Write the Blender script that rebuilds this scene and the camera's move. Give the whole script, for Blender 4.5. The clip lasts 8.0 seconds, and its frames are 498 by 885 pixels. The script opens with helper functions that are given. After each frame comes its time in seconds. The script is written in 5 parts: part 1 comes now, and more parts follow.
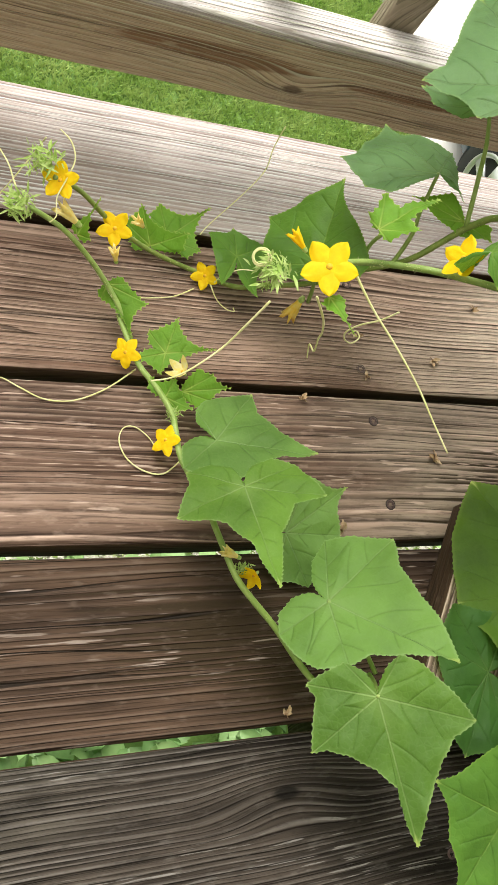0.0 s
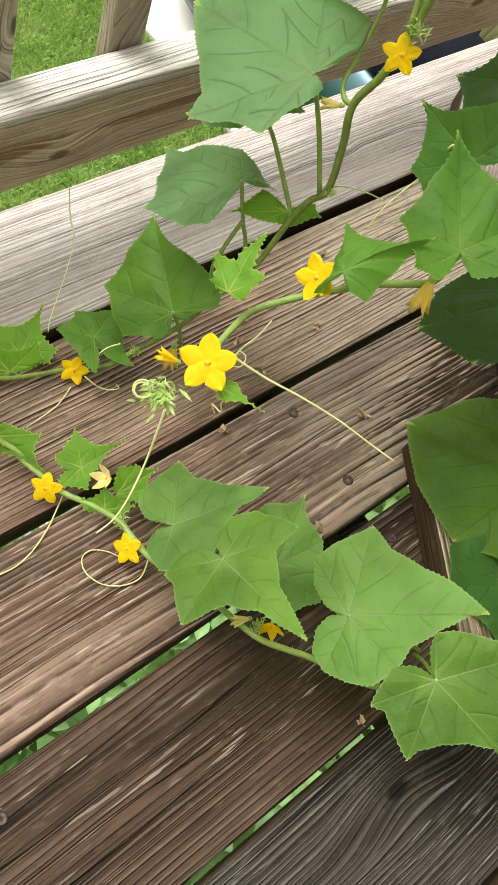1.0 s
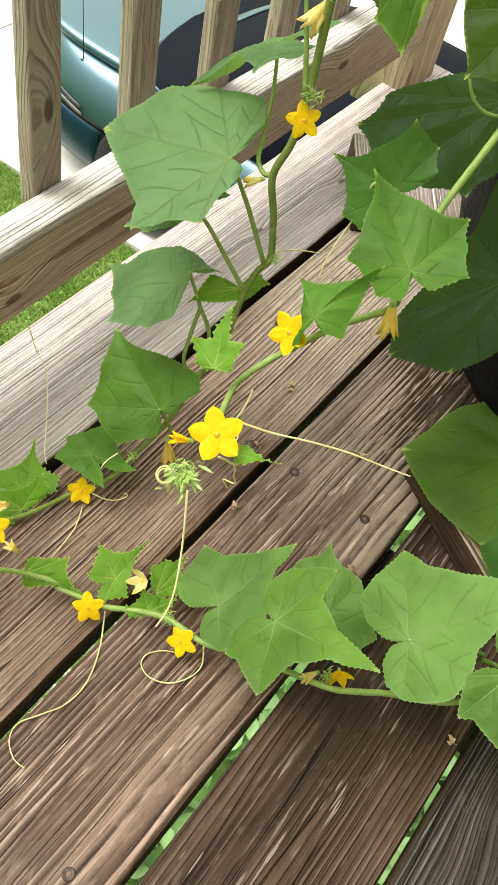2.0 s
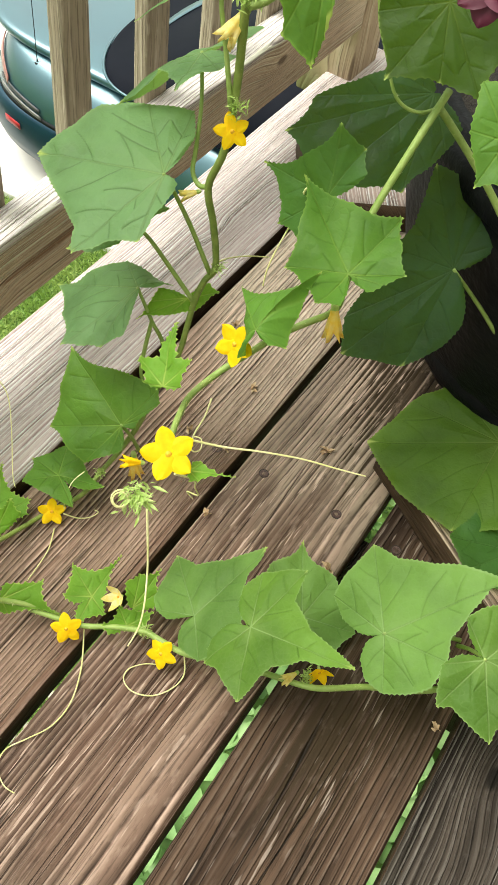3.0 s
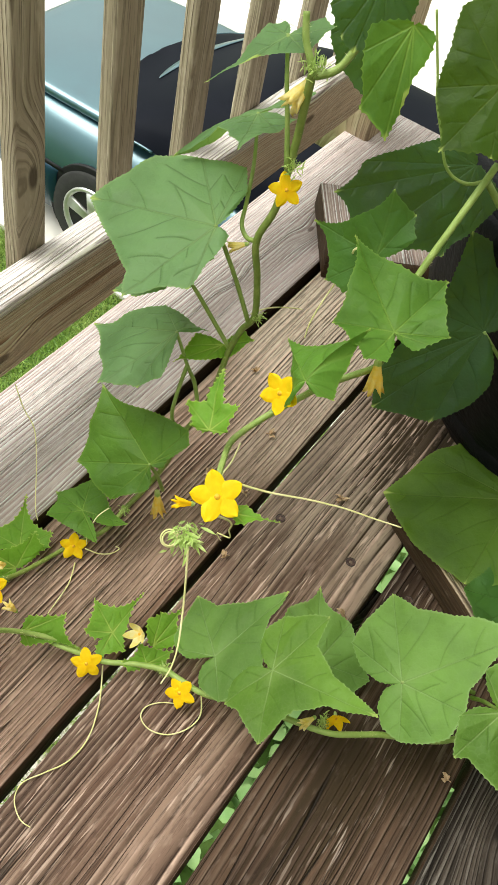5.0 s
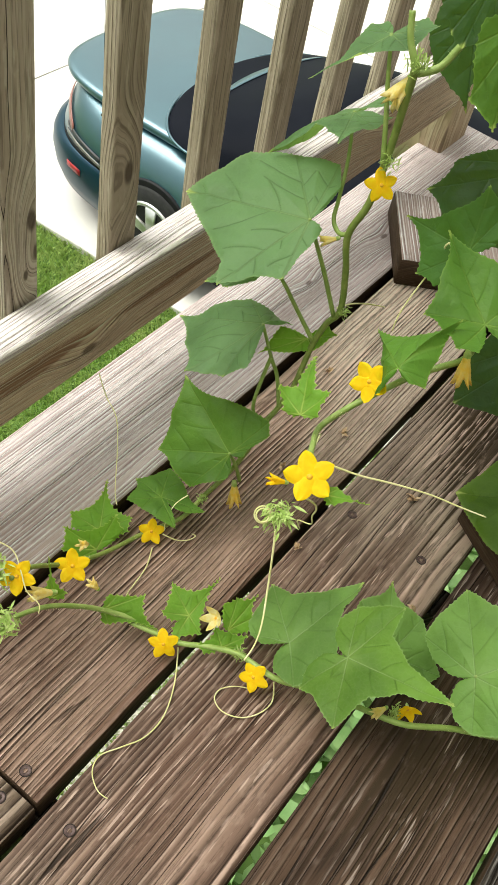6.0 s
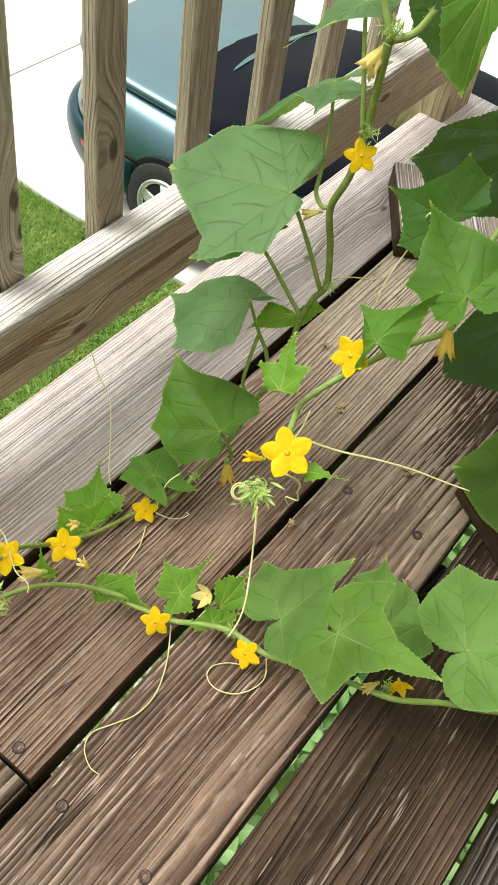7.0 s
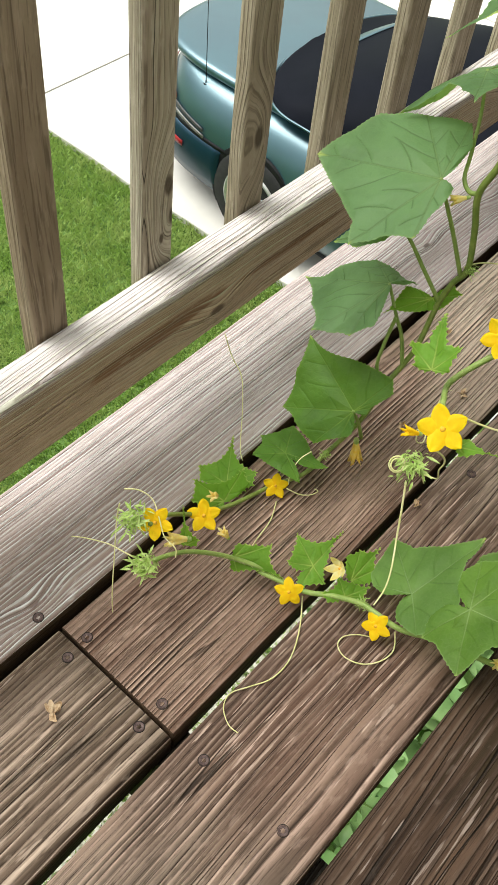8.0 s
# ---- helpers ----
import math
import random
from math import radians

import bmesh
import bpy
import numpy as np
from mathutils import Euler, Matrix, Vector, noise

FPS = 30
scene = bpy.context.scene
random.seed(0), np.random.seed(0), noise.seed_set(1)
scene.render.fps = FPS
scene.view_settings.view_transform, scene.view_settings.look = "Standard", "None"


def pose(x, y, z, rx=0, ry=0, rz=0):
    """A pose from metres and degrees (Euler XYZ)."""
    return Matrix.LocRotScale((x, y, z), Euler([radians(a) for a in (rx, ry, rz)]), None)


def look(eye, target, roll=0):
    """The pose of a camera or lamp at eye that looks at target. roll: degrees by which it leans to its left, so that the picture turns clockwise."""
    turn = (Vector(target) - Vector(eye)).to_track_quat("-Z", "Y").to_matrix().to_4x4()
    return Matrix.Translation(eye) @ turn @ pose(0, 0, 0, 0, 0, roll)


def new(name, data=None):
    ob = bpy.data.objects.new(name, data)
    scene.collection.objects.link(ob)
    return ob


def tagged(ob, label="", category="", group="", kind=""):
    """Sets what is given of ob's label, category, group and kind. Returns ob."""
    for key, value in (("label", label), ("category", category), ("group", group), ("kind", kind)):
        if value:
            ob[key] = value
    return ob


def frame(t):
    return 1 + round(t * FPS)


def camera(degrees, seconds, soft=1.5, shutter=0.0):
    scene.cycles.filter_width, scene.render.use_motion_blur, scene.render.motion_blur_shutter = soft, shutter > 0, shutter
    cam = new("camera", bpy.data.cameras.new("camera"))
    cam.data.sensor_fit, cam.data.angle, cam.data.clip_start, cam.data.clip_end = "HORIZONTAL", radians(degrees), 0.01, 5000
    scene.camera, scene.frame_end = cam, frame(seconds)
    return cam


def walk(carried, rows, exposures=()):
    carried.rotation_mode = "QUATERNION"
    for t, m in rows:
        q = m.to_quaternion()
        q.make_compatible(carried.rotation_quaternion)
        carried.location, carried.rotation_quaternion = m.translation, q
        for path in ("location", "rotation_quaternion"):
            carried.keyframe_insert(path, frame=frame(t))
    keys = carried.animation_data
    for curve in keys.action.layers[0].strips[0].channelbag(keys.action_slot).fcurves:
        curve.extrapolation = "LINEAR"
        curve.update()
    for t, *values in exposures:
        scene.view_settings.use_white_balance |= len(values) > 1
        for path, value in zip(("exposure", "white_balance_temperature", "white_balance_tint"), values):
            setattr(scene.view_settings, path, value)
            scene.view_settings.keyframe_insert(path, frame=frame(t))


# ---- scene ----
cam = camera(31.3, 8.0, soft=1.05)
PATH = [
    (0, (-0.47, -0.303, 0.667), (0.381, 0.33, -1.028), 50.6),
    (0.5, (-0.423, -0.265, 0.713), (0.29, 0.371, -1.044), 39.0),
    (1, (-0.457, -0.199, 0.702), (0.509, 0.208, -1.001), 33.7),
    (1.2, (-0.503, -0.18, 0.699), (0.594, 0.198, -0.93), 32.4),
    (2.3, (-0.498, -0.211, 0.722), (0.607, 0.305, -0.863), 13.0),
    (2.5, (-0.487, -0.214, 0.731), (0.616, 0.272, -0.865), 13.1),
    (3, (-0.479, -0.215, 0.726), (0.625, 0.268, -0.87), 11.5),
    (3.5, (-0.484, -0.201, 0.728), (0.657, 0.253, -0.851), 14.1),
    (4, (-0.489, -0.2, 0.732), (0.66, 0.273, -0.835), 13.6),
    (4.2, (-0.49, -0.197, 0.738), (0.676, 0.28, -0.815), 13.8),
    (5.3, (-0.528, -0.172, 0.729), (0.668, 0.32, -0.798), 16.3),
    (5.5, (-0.538, -0.17, 0.725), (0.653, 0.35, -0.795), 15.8),
    (6, (-0.557, -0.168, 0.726), (0.608, 0.409, -0.794), 14.5),
    (6.5, (-0.536, -0.188, 0.72), (0.553, 0.422, -0.842), 11.4),
    (7, (-0.537, -0.192, 0.728), (0.567, 0.401, -0.831), 12.1),
    (7.5, (-0.569, -0.176, 0.733), (0.493, 0.458, -0.838), 11.0),
    (8, (-0.598, -0.162, 0.736), (0.398, 0.539, -0.851), 8.3),
]
walk(cam, [(t, look(eye, target, roll)) for t, eye, target, roll in PATH], [(0, 0.69, 6360, 9), (1, 0.70, 6360, 6), (3, 0.85, 6400, 5), (4, 0.73, 6400, 5), (5.5, 0.55, 6320, 7), (6, 0.51, 6300, 7), (6.5, 0.58, 6300, 7), (7, 0.62, 6280, 6), (8, 0.45, 6200, 9)])

# ---- light: a bright, hazy sky and a soft sun from beyond the rail ----
world = bpy.data.worlds.new("sky")
scene.world = world
world.use_nodes = True
wn = world.node_tree
sky = wn.nodes.new("ShaderNodeTexSky")
sky.sky_type, sky.sun_disc = "NISHITA", False
sky.sun_elevation, sky.sun_rotation = radians(58), radians(-25)
sky.air_density, sky.dust_density, sky.ozone_density = 1.0, 6.0, 1.0
soften = wn.nodes.new("ShaderNodeMix")
soften.data_type = "RGBA"
soften.inputs[0].default_value = 0.85
soften.inputs[7].default_value = (7.75, 7.9, 6.85, 1)
wn.links.new(sky.outputs[0], soften.inputs[6])
# brighter overhead than at the horizon, with broken cloud
toward = wn.nodes.new("ShaderNodeTexCoord")
height_of = wn.nodes.new("ShaderNodeSeparateXYZ")
wn.links.new(toward.outputs["Generated"], height_of.inputs[0])
rise = wn.nodes.new("ShaderNodeMapRange")
wn.links.new(height_of.outputs[2], rise.inputs[0])
rise.inputs[1].default_value, rise.inputs[2].default_value, rise.inputs[3].default_value, rise.inputs[4].default_value = -0.05, 0.95, 0.55, 1.30
cloud = wn.nodes.new("ShaderNodeTexNoise")
wn.links.new(toward.outputs["Generated"], cloud.inputs["Vector"])
cloud.inputs["Scale"].default_value, cloud.inputs["Detail"].default_value = 5.0, 4.0
broken_up = wn.nodes.new("ShaderNodeMapRange")
wn.links.new(cloud.outputs[0], broken_up.inputs[0])
broken_up.inputs[1].default_value, broken_up.inputs[2].default_value, broken_up.inputs[3].default_value, broken_up.inputs[4].default_value = 0.42, 0.60, 0.72, 1.28
both_ways = wn.nodes.new("ShaderNodeMath")
both_ways.operation = "MULTIPLY"
wn.links.new(rise.outputs[0], both_ways.inputs[0])
wn.links.new(broken_up.outputs[0], both_ways.inputs[1])
overcast = wn.nodes.new("ShaderNodeMix")
overcast.data_type, overcast.blend_type = "RGBA", "MULTIPLY"
overcast.inputs[0].default_value = 1.0
wn.links.new(soften.outputs[2], overcast.inputs[6])
wn.links.new(both_ways.outputs[0], overcast.inputs[7])
wn.links.new(overcast.outputs[2], wn.nodes["Background"].inputs[0])
wn.nodes["Background"].inputs[1].default_value = 0.136

sun_data = bpy.data.lights.new("sun", "SUN")
sun_data.energy, sun_data.angle, sun_data.color = 2.85, radians(38), (1.0, 0.97, 0.87)
sun = new("sun", sun_data)
sun.matrix_world = look((-1.1, 2.4, 4.2), (0, 0, 0))

# ---- materials ----


class Nodes:
    """A small builder for node materials."""

    def __init__(self, name):
        self.mat = bpy.data.materials.new(name)
        self.mat.use_nodes = True
        self.tree = self.mat.node_tree
        self.bsdf = self.tree.nodes["Principled BSDF"]
        self.out = self.tree.nodes["Material Output"]

    def add(self, kind, **values):
        node = self.tree.nodes.new("ShaderNode" + kind)
        for key, value in values.items():
            setattr(node, key, value)
        return node

    def link(self, a, b):
        self.tree.links.new(a, b)

    def put(self, socket, value):
        if isinstance(value, bpy.types.NodeSocket):
            self.link(value, socket)
        elif isinstance(value, tuple) and len(value) == 3 and socket.type == "RGBA":
            socket.default_value = (*value, 1)
        else:
            socket.default_value = value

    def math(self, op, a, b=0.0, clamp=False):
        node = self.add("Math", operation=op, use_clamp=clamp)
        self.put(node.inputs[0], a)
        self.put(node.inputs[1], b)
        return node.outputs[0]

    def mix(self, factor, a, b, blend="MIX"):
        node = self.add("Mix", data_type="RGBA", blend_type=blend)
        self.put(node.inputs[0], factor)
        self.put(node.inputs[6], a)
        self.put(node.inputs[7], b)
        return node.outputs[2]

    def ramp(self, value, lo, hi):
        node = self.add("MapRange", interpolation_type="SMOOTHSTEP")
        self.put(node.inputs[0], value)
        node.inputs[1].default_value, node.inputs[2].default_value = lo, hi
        return node.outputs[0]

    def scaled(self, vector, scale, offset=None):
        node = self.add("VectorMath", operation="MULTIPLY_ADD")
        self.put(node.inputs[0], vector)
        node.inputs[1].default_value = scale
        if offset is not None:
            self.put(node.inputs[2], offset)
        return node.outputs[0]

    def noise(self, vector, scale, detail=3.0, rough=0.55):
        node = self.add("TexNoise")
        self.put(node.inputs["Vector"], vector)
        node.inputs["Scale"].default_value, node.inputs["Detail"].default_value = scale, detail
        node.inputs["Roughness"].default_value = rough
        return node.outputs[0]

    def bump(self, height, distance, strength=1.0):
        node = self.add("Bump")
        self.put(node.inputs["Height"], height)
        node.inputs["Distance"].default_value, node.inputs["Strength"].default_value = distance, strength
        self.link(node.outputs[0], self.bsdf.inputs["Normal"])
        return node.outputs[0]

    def done(self, colour, rough, metal=0.0):
        self.put(self.bsdf.inputs["Base Color"], colour)
        self.put(self.bsdf.inputs["Roughness"], rough)
        self.put(self.bsdf.inputs["Metallic"], metal)
        return self.mat


def wood(name, pale, mid, dark, ring=260.0, relief=0.0016, streak=0.5, axis=0, sweep=0.05, knots=(), fades=(), flames=(), contrast=0.8, split=0.5, bleached=None, damp=0.0, wet_shaded=(), brown=None, pith=(0.03, 0.05, 0.03, 0.0)):
    """Weathered softwood, its grain along the object's local x (axis 0) or z (axis 2). ring: growth rings a metre;
    pith: (y, depth under the middle, slant, x where that holds) of the log's heart; knots: (x, y, z, size);
    flames: (x, y, z, half length, half height) of brown heartwood patches; bleached: (height, colour) above which sun
    has greyed it;
    damp: strength of dark blotches; wet_shaded: (x, y, half length, half width) of soaked patches and of painted leaf
    shadow; brown: (x, x, strength) of an end that stayed brown."""
    n = Nodes(name)
    at = n.add("TexCoord").outputs["Object"]
    if axis == 2:
        turn = n.add("VectorRotate", rotation_type="Y_AXIS")
        turn.inputs["Angle"].default_value = radians(90)
        n.link(at, turn.inputs["Vector"])
        at = turn.outputs[0]
    raw = at
    rnd = n.add("ObjectInfo").outputs["Random"]
    shift = n.add("CombineXYZ")
    n.link(n.math("MULTIPLY", rnd, 37.0), shift.inputs[0])
    n.link(n.math("MULTIPLY", rnd, 11.0), shift.inputs[1])
    n.link(n.math("MULTIPLY", rnd, 5.0), shift.inputs[2])
    at = n.scaled(at, (1, 1, 1), shift.outputs[0])
    sep = n.add("SeparateXYZ")
    n.link(at, sep.inputs[0])
    here = n.add("SeparateXYZ")
    n.link(raw, here.inputs[0])
    # growth rings: the way off a slightly slanting, wandering pith
    side, deep, slant, middle_x = pith
    wander = n.math("MULTIPLY", n.math("SUBTRACT", n.noise(n.scaled(at, (2.4, 4, 4)), 1.0, 2.0), 0.5), sweep)
    dip = n.math("MULTIPLY", n.math("SUBTRACT", n.noise(n.scaled(at, (3.1, 3, 3), (7.3, 1.1, 2.9)), 1.0, 1.0), 0.5), sweep)
    off_y = n.math("ADD", n.math("SUBTRACT", here.outputs[1], side), wander)
    off_z = n.math("ADD", n.math("ADD", n.math("ADD", here.outputs[2], deep), n.math("MULTIPLY", n.math("SUBTRACT", here.outputs[0], middle_x), slant)), dip)
    across = n.math("SQRT", n.math("ADD", n.math("MULTIPLY", off_y, off_y), n.math("MULTIPLY", off_z, off_z)))
    across = n.math("ADD", across, n.math("MULTIPLY", n.noise(n.scaled(at, (6, 30, 30)), 1.0, 2.0), 0.0026))
    heart = None
    for kx, ky, kz, size in knots:
        gap = n.add("VectorMath", operation="DISTANCE")
        n.link(n.scaled(raw, (0.45, 1, 1)), gap.inputs[0])
        gap.inputs[1].default_value = (kx * 0.45, ky, kz)
        near = n.math("SUBTRACT", 1.0, n.ramp(gap.outputs["Value"], 0.0, size * 5))
        across = n.math("ADD", across, n.math("MULTIPLY", near, size * 1.5))
        core = n.math("SUBTRACT", 1.0, n.ramp(gap.outputs["Value"], size * 0.4, size * 0.9))
        heart = core if heart is None else n.math("MAXIMUM", heart, core)

    def grain(stretch, rate, seed, detail, rough):
        flow = n.add("CombineXYZ")
        n.link(n.math("MULTIPLY", sep.outputs[0], stretch), flow.inputs[0])
        n.link(n.math("MULTIPLY", across, rate), flow.inputs[1])
        flow.inputs[2].default_value = seed
        return n.noise(flow.outputs[0], 1.0, detail, rough)

    broad = grain(1.6, ring * 0.16, 3.0, 2.0, 0.5)
    count = n.math("ADD", n.math("MULTIPLY", across, ring), n.math("MULTIPLY", grain(0.25, ring * 0.4, 2.0, 1.0, 0.5), 2.2))
    part_way = n.math("FRACT", count)
    each = n.add("TexWhiteNoise", noise_dimensions="1D")
    n.link(n.math("FLOOR", count), each.inputs["W"])
    broken = n.ramp(grain(5.0, ring * 0.9, 13.0, 2.0, 0.6), 0.30, 0.62)
    weight = n.math("MULTIPLY", n.math("ADD", 0.30, n.math("MULTIPLY", each.outputs[0], 0.70)), n.math("ADD", 0.35, n.math("MULTIPLY", broken, 0.65)))
    fall = n.math("SUBTRACT", 1.0, n.ramp(part_way, 0.03, 0.50))
    groove = n.math("MULTIPLY", n.math("MAXIMUM", fall, n.ramp(part_way, 0.90, 1.0)), weight)
    crest = n.math("MULTIPLY", n.math("MULTIPLY", n.ramp(part_way, 0.40, 0.78), n.math("SUBTRACT", 1.0, n.ramp(part_way, 0.86, 0.97))), weight)
    lines = n.math("ADD", 0.5, n.math("MULTIPLY", n.math("SUBTRACT", crest, groove), 0.5))
    fibre = grain(16.0, ring * 4.0, 9.0, 2.0, 0.6)
    stain = n.noise(n.scaled(at, (3.0, 12, 12)), 1.0, 4.0, 0.6)
    band = grain(0.9, ring * 0.42, 17.0, 2.0, 0.6)
    tone = n.math("ADD", n.math("MULTIPLY", stain, 0.40), n.math("ADD", n.math("MULTIPLY", broad, 0.34), n.math("MULTIPLY", band, 0.26)))
    base = n.mix(n.ramp(tone, 0.41, 0.60), mid, pale)
    place = here
    rough_edge = n.math("SUBTRACT", stain, 0.5)
    for fade in fades:
        ragged = n.math("ADD", place.outputs[0], n.math("MULTIPLY", rough_edge, 0.5))
        base = n.mix(n.math("MULTIPLY", n.ramp(ragged, fade[0], fade[1]), fade[2]), base, (0.62, 0.54, 0.43))
    if brown:
        ragged = n.math("ADD", n.math("ADD", place.outputs[0], n.math("MULTIPLY", rough_edge, 0.35)), n.math("MULTIPLY", place.outputs[1], 1.6))
        base = n.mix(n.math("MULTIPLY", n.math("SUBTRACT", 1.0, n.ramp(ragged, brown[0], brown[1])), brown[2]), base, (0.24, 0.175, 0.135))
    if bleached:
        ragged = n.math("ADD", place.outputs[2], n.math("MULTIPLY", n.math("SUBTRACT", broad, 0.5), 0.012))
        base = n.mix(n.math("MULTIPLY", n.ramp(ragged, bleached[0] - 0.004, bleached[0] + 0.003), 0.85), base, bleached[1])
    for fx, fy, fz, half, high in flames:
        off = n.add("VectorMath", operation="SUBTRACT")
        n.link(raw, off.inputs[0])
        off.inputs[1].default_value = (fx, fy, fz)
        size = n.add("VectorMath", operation="LENGTH")
        n.link(n.scaled(off.outputs[0], (1 / half, 1 / 0.02, 1 / high)), size.inputs[0])
        patch = n.math("ADD", size.outputs["Value"], n.math("MULTIPLY", n.math("SUBTRACT", broad, 0.5), 0.7))
        base = n.mix(n.math("MULTIPLY", n.math("SUBTRACT", 1.0, n.ramp(patch, 0.8, 1.05)), 0.85), base, (0.25, 0.118, 0.056))
    wear = n.ramp(n.noise(n.scaled(at, (3, 18, 18)), 1.0, 2.0), 0.34, 0.60)
    strong = n.math("MULTIPLY", n.math("ADD", 0.30, n.math("MULTIPLY", wear, 0.70)), contrast)
    base = n.mix(n.math("MULTIPLY", n.math("MULTIPLY", crest, strong), 1.5, True), base, tuple(min(0.8, c * 1.45 + 0.06) for c in pale))
    base = n.mix(n.math("MULTIPLY", n.math("MULTIPLY", groove, strong), 1.15, True), base, dark)
    base = n.mix(n.math("MULTIPLY", n.ramp(fibre, 0.50, 0.66), 0.50), base, dark)
    if damp:
        blotch = n.math("ADD", n.math("MULTIPLY", n.noise(n.scaled(at, (4.5, 13, 13)), 1.0, 3.0, 0.6), 0.75), n.math("MULTIPLY", broad, 0.25))
        base = n.mix(n.math("MULTIPLY", n.ramp(blotch, 0.49, 0.60), damp), base, tuple(c * 1.5 for c in dark))
    # soaked patches by the pot; on the dark board, a leaf's shadow painted in
    for wx, wy, half, wide in wet_shaded:
        off = n.add("VectorMath", operation="SUBTRACT")
        n.link(raw, off.inputs[0])
        off.inputs[1].default_value = (wx, wy, 0.018)
        size = n.add("VectorMath", operation="LENGTH")
        n.link(n.scaled(off.outputs[0], (1 / half, 1 / wide, 1)), size.inputs[0])
        ragged = n.math("ADD", size.outputs["Value"], n.math("MULTIPLY", n.math("SUBTRACT", lines, 0.5), 2.2))
        ragged = n.math("ADD", ragged, n.math("MULTIPLY", rough_edge, 1.4))
        base = n.mix(n.math("MULTIPLY", n.math("SUBTRACT", 1.0, n.ramp(ragged, 0.55, 1.15)), 0.90), base, (0.034, 0.022, 0.011))
    rub = grain(17.0, ring * 1.5, 21.0, 2.0, 0.6)
    zone = n.ramp(n.noise(n.scaled(at, (4, 16, 16)), 1.0, 2.0), 0.42, 0.56)
    scuff = n.math("MULTIPLY", n.math("MULTIPLY", n.ramp(rub, 0.60, 0.66), zone), streak)
    base = n.mix(scuff, base, tuple(min(0.8, c * 1.4 + 0.11) for c in pale))
    mottle = n.noise(n.scaled(at, (70, 230, 230)), 1.0, 3.0, 0.65)
    base = n.mix(n.math("MULTIPLY", n.ramp(mottle, 0.52, 0.74), 0.40 * contrast), base, tuple(c * 1.6 for c in dark))
    dust = n.noise(n.scaled(at, (45, 120, 120)), 1.0, 3.0, 0.6)
    base = n.mix(n.math("MULTIPLY", n.ramp(dust, 0.56, 0.72), 0.30), base, tuple(min(0.8, c * 1.2 + 0.06) for c in pale))
    check = grain(1.1, ring * 0.33, 31.0, 1.0, 0.4)
    opened = n.ramp(n.noise(n.scaled(at, (2.2, 14, 14)), 1.0, 1.0), 0.44, 0.60)
    crack = n.math("MULTIPLY", n.math("SUBTRACT", 1.0, n.ramp(n.math("ABSOLUTE", n.math("SUBTRACT", check, 0.5)), 0.002, 0.009)), n.math("MULTIPLY", opened, split))
    base = n.mix(crack, base, (0.012, 0.009, 0.007))
    base = n.mix(n.math("MULTIPLY", rnd, 0.22), base, dark)
    if heart is not None:
        base = n.mix(n.math("MULTIPLY", heart, 0.85), base, tuple(c * 0.8 for c in dark))
    height = n.math("ADD", n.math("MULTIPLY", lines, 1.1), n.math("MULTIPLY", fibre, -0.30))
    height = n.math("SUBTRACT", height, n.math("MULTIPLY", crack, 1.6))
    n.bump(height, relief)
    n.bsdf.inputs["Specular IOR Level"].default_value = 0.12
    return n.done(base, n.math("ADD", n.math("MULTIPLY", fibre, 0.25), 0.60))


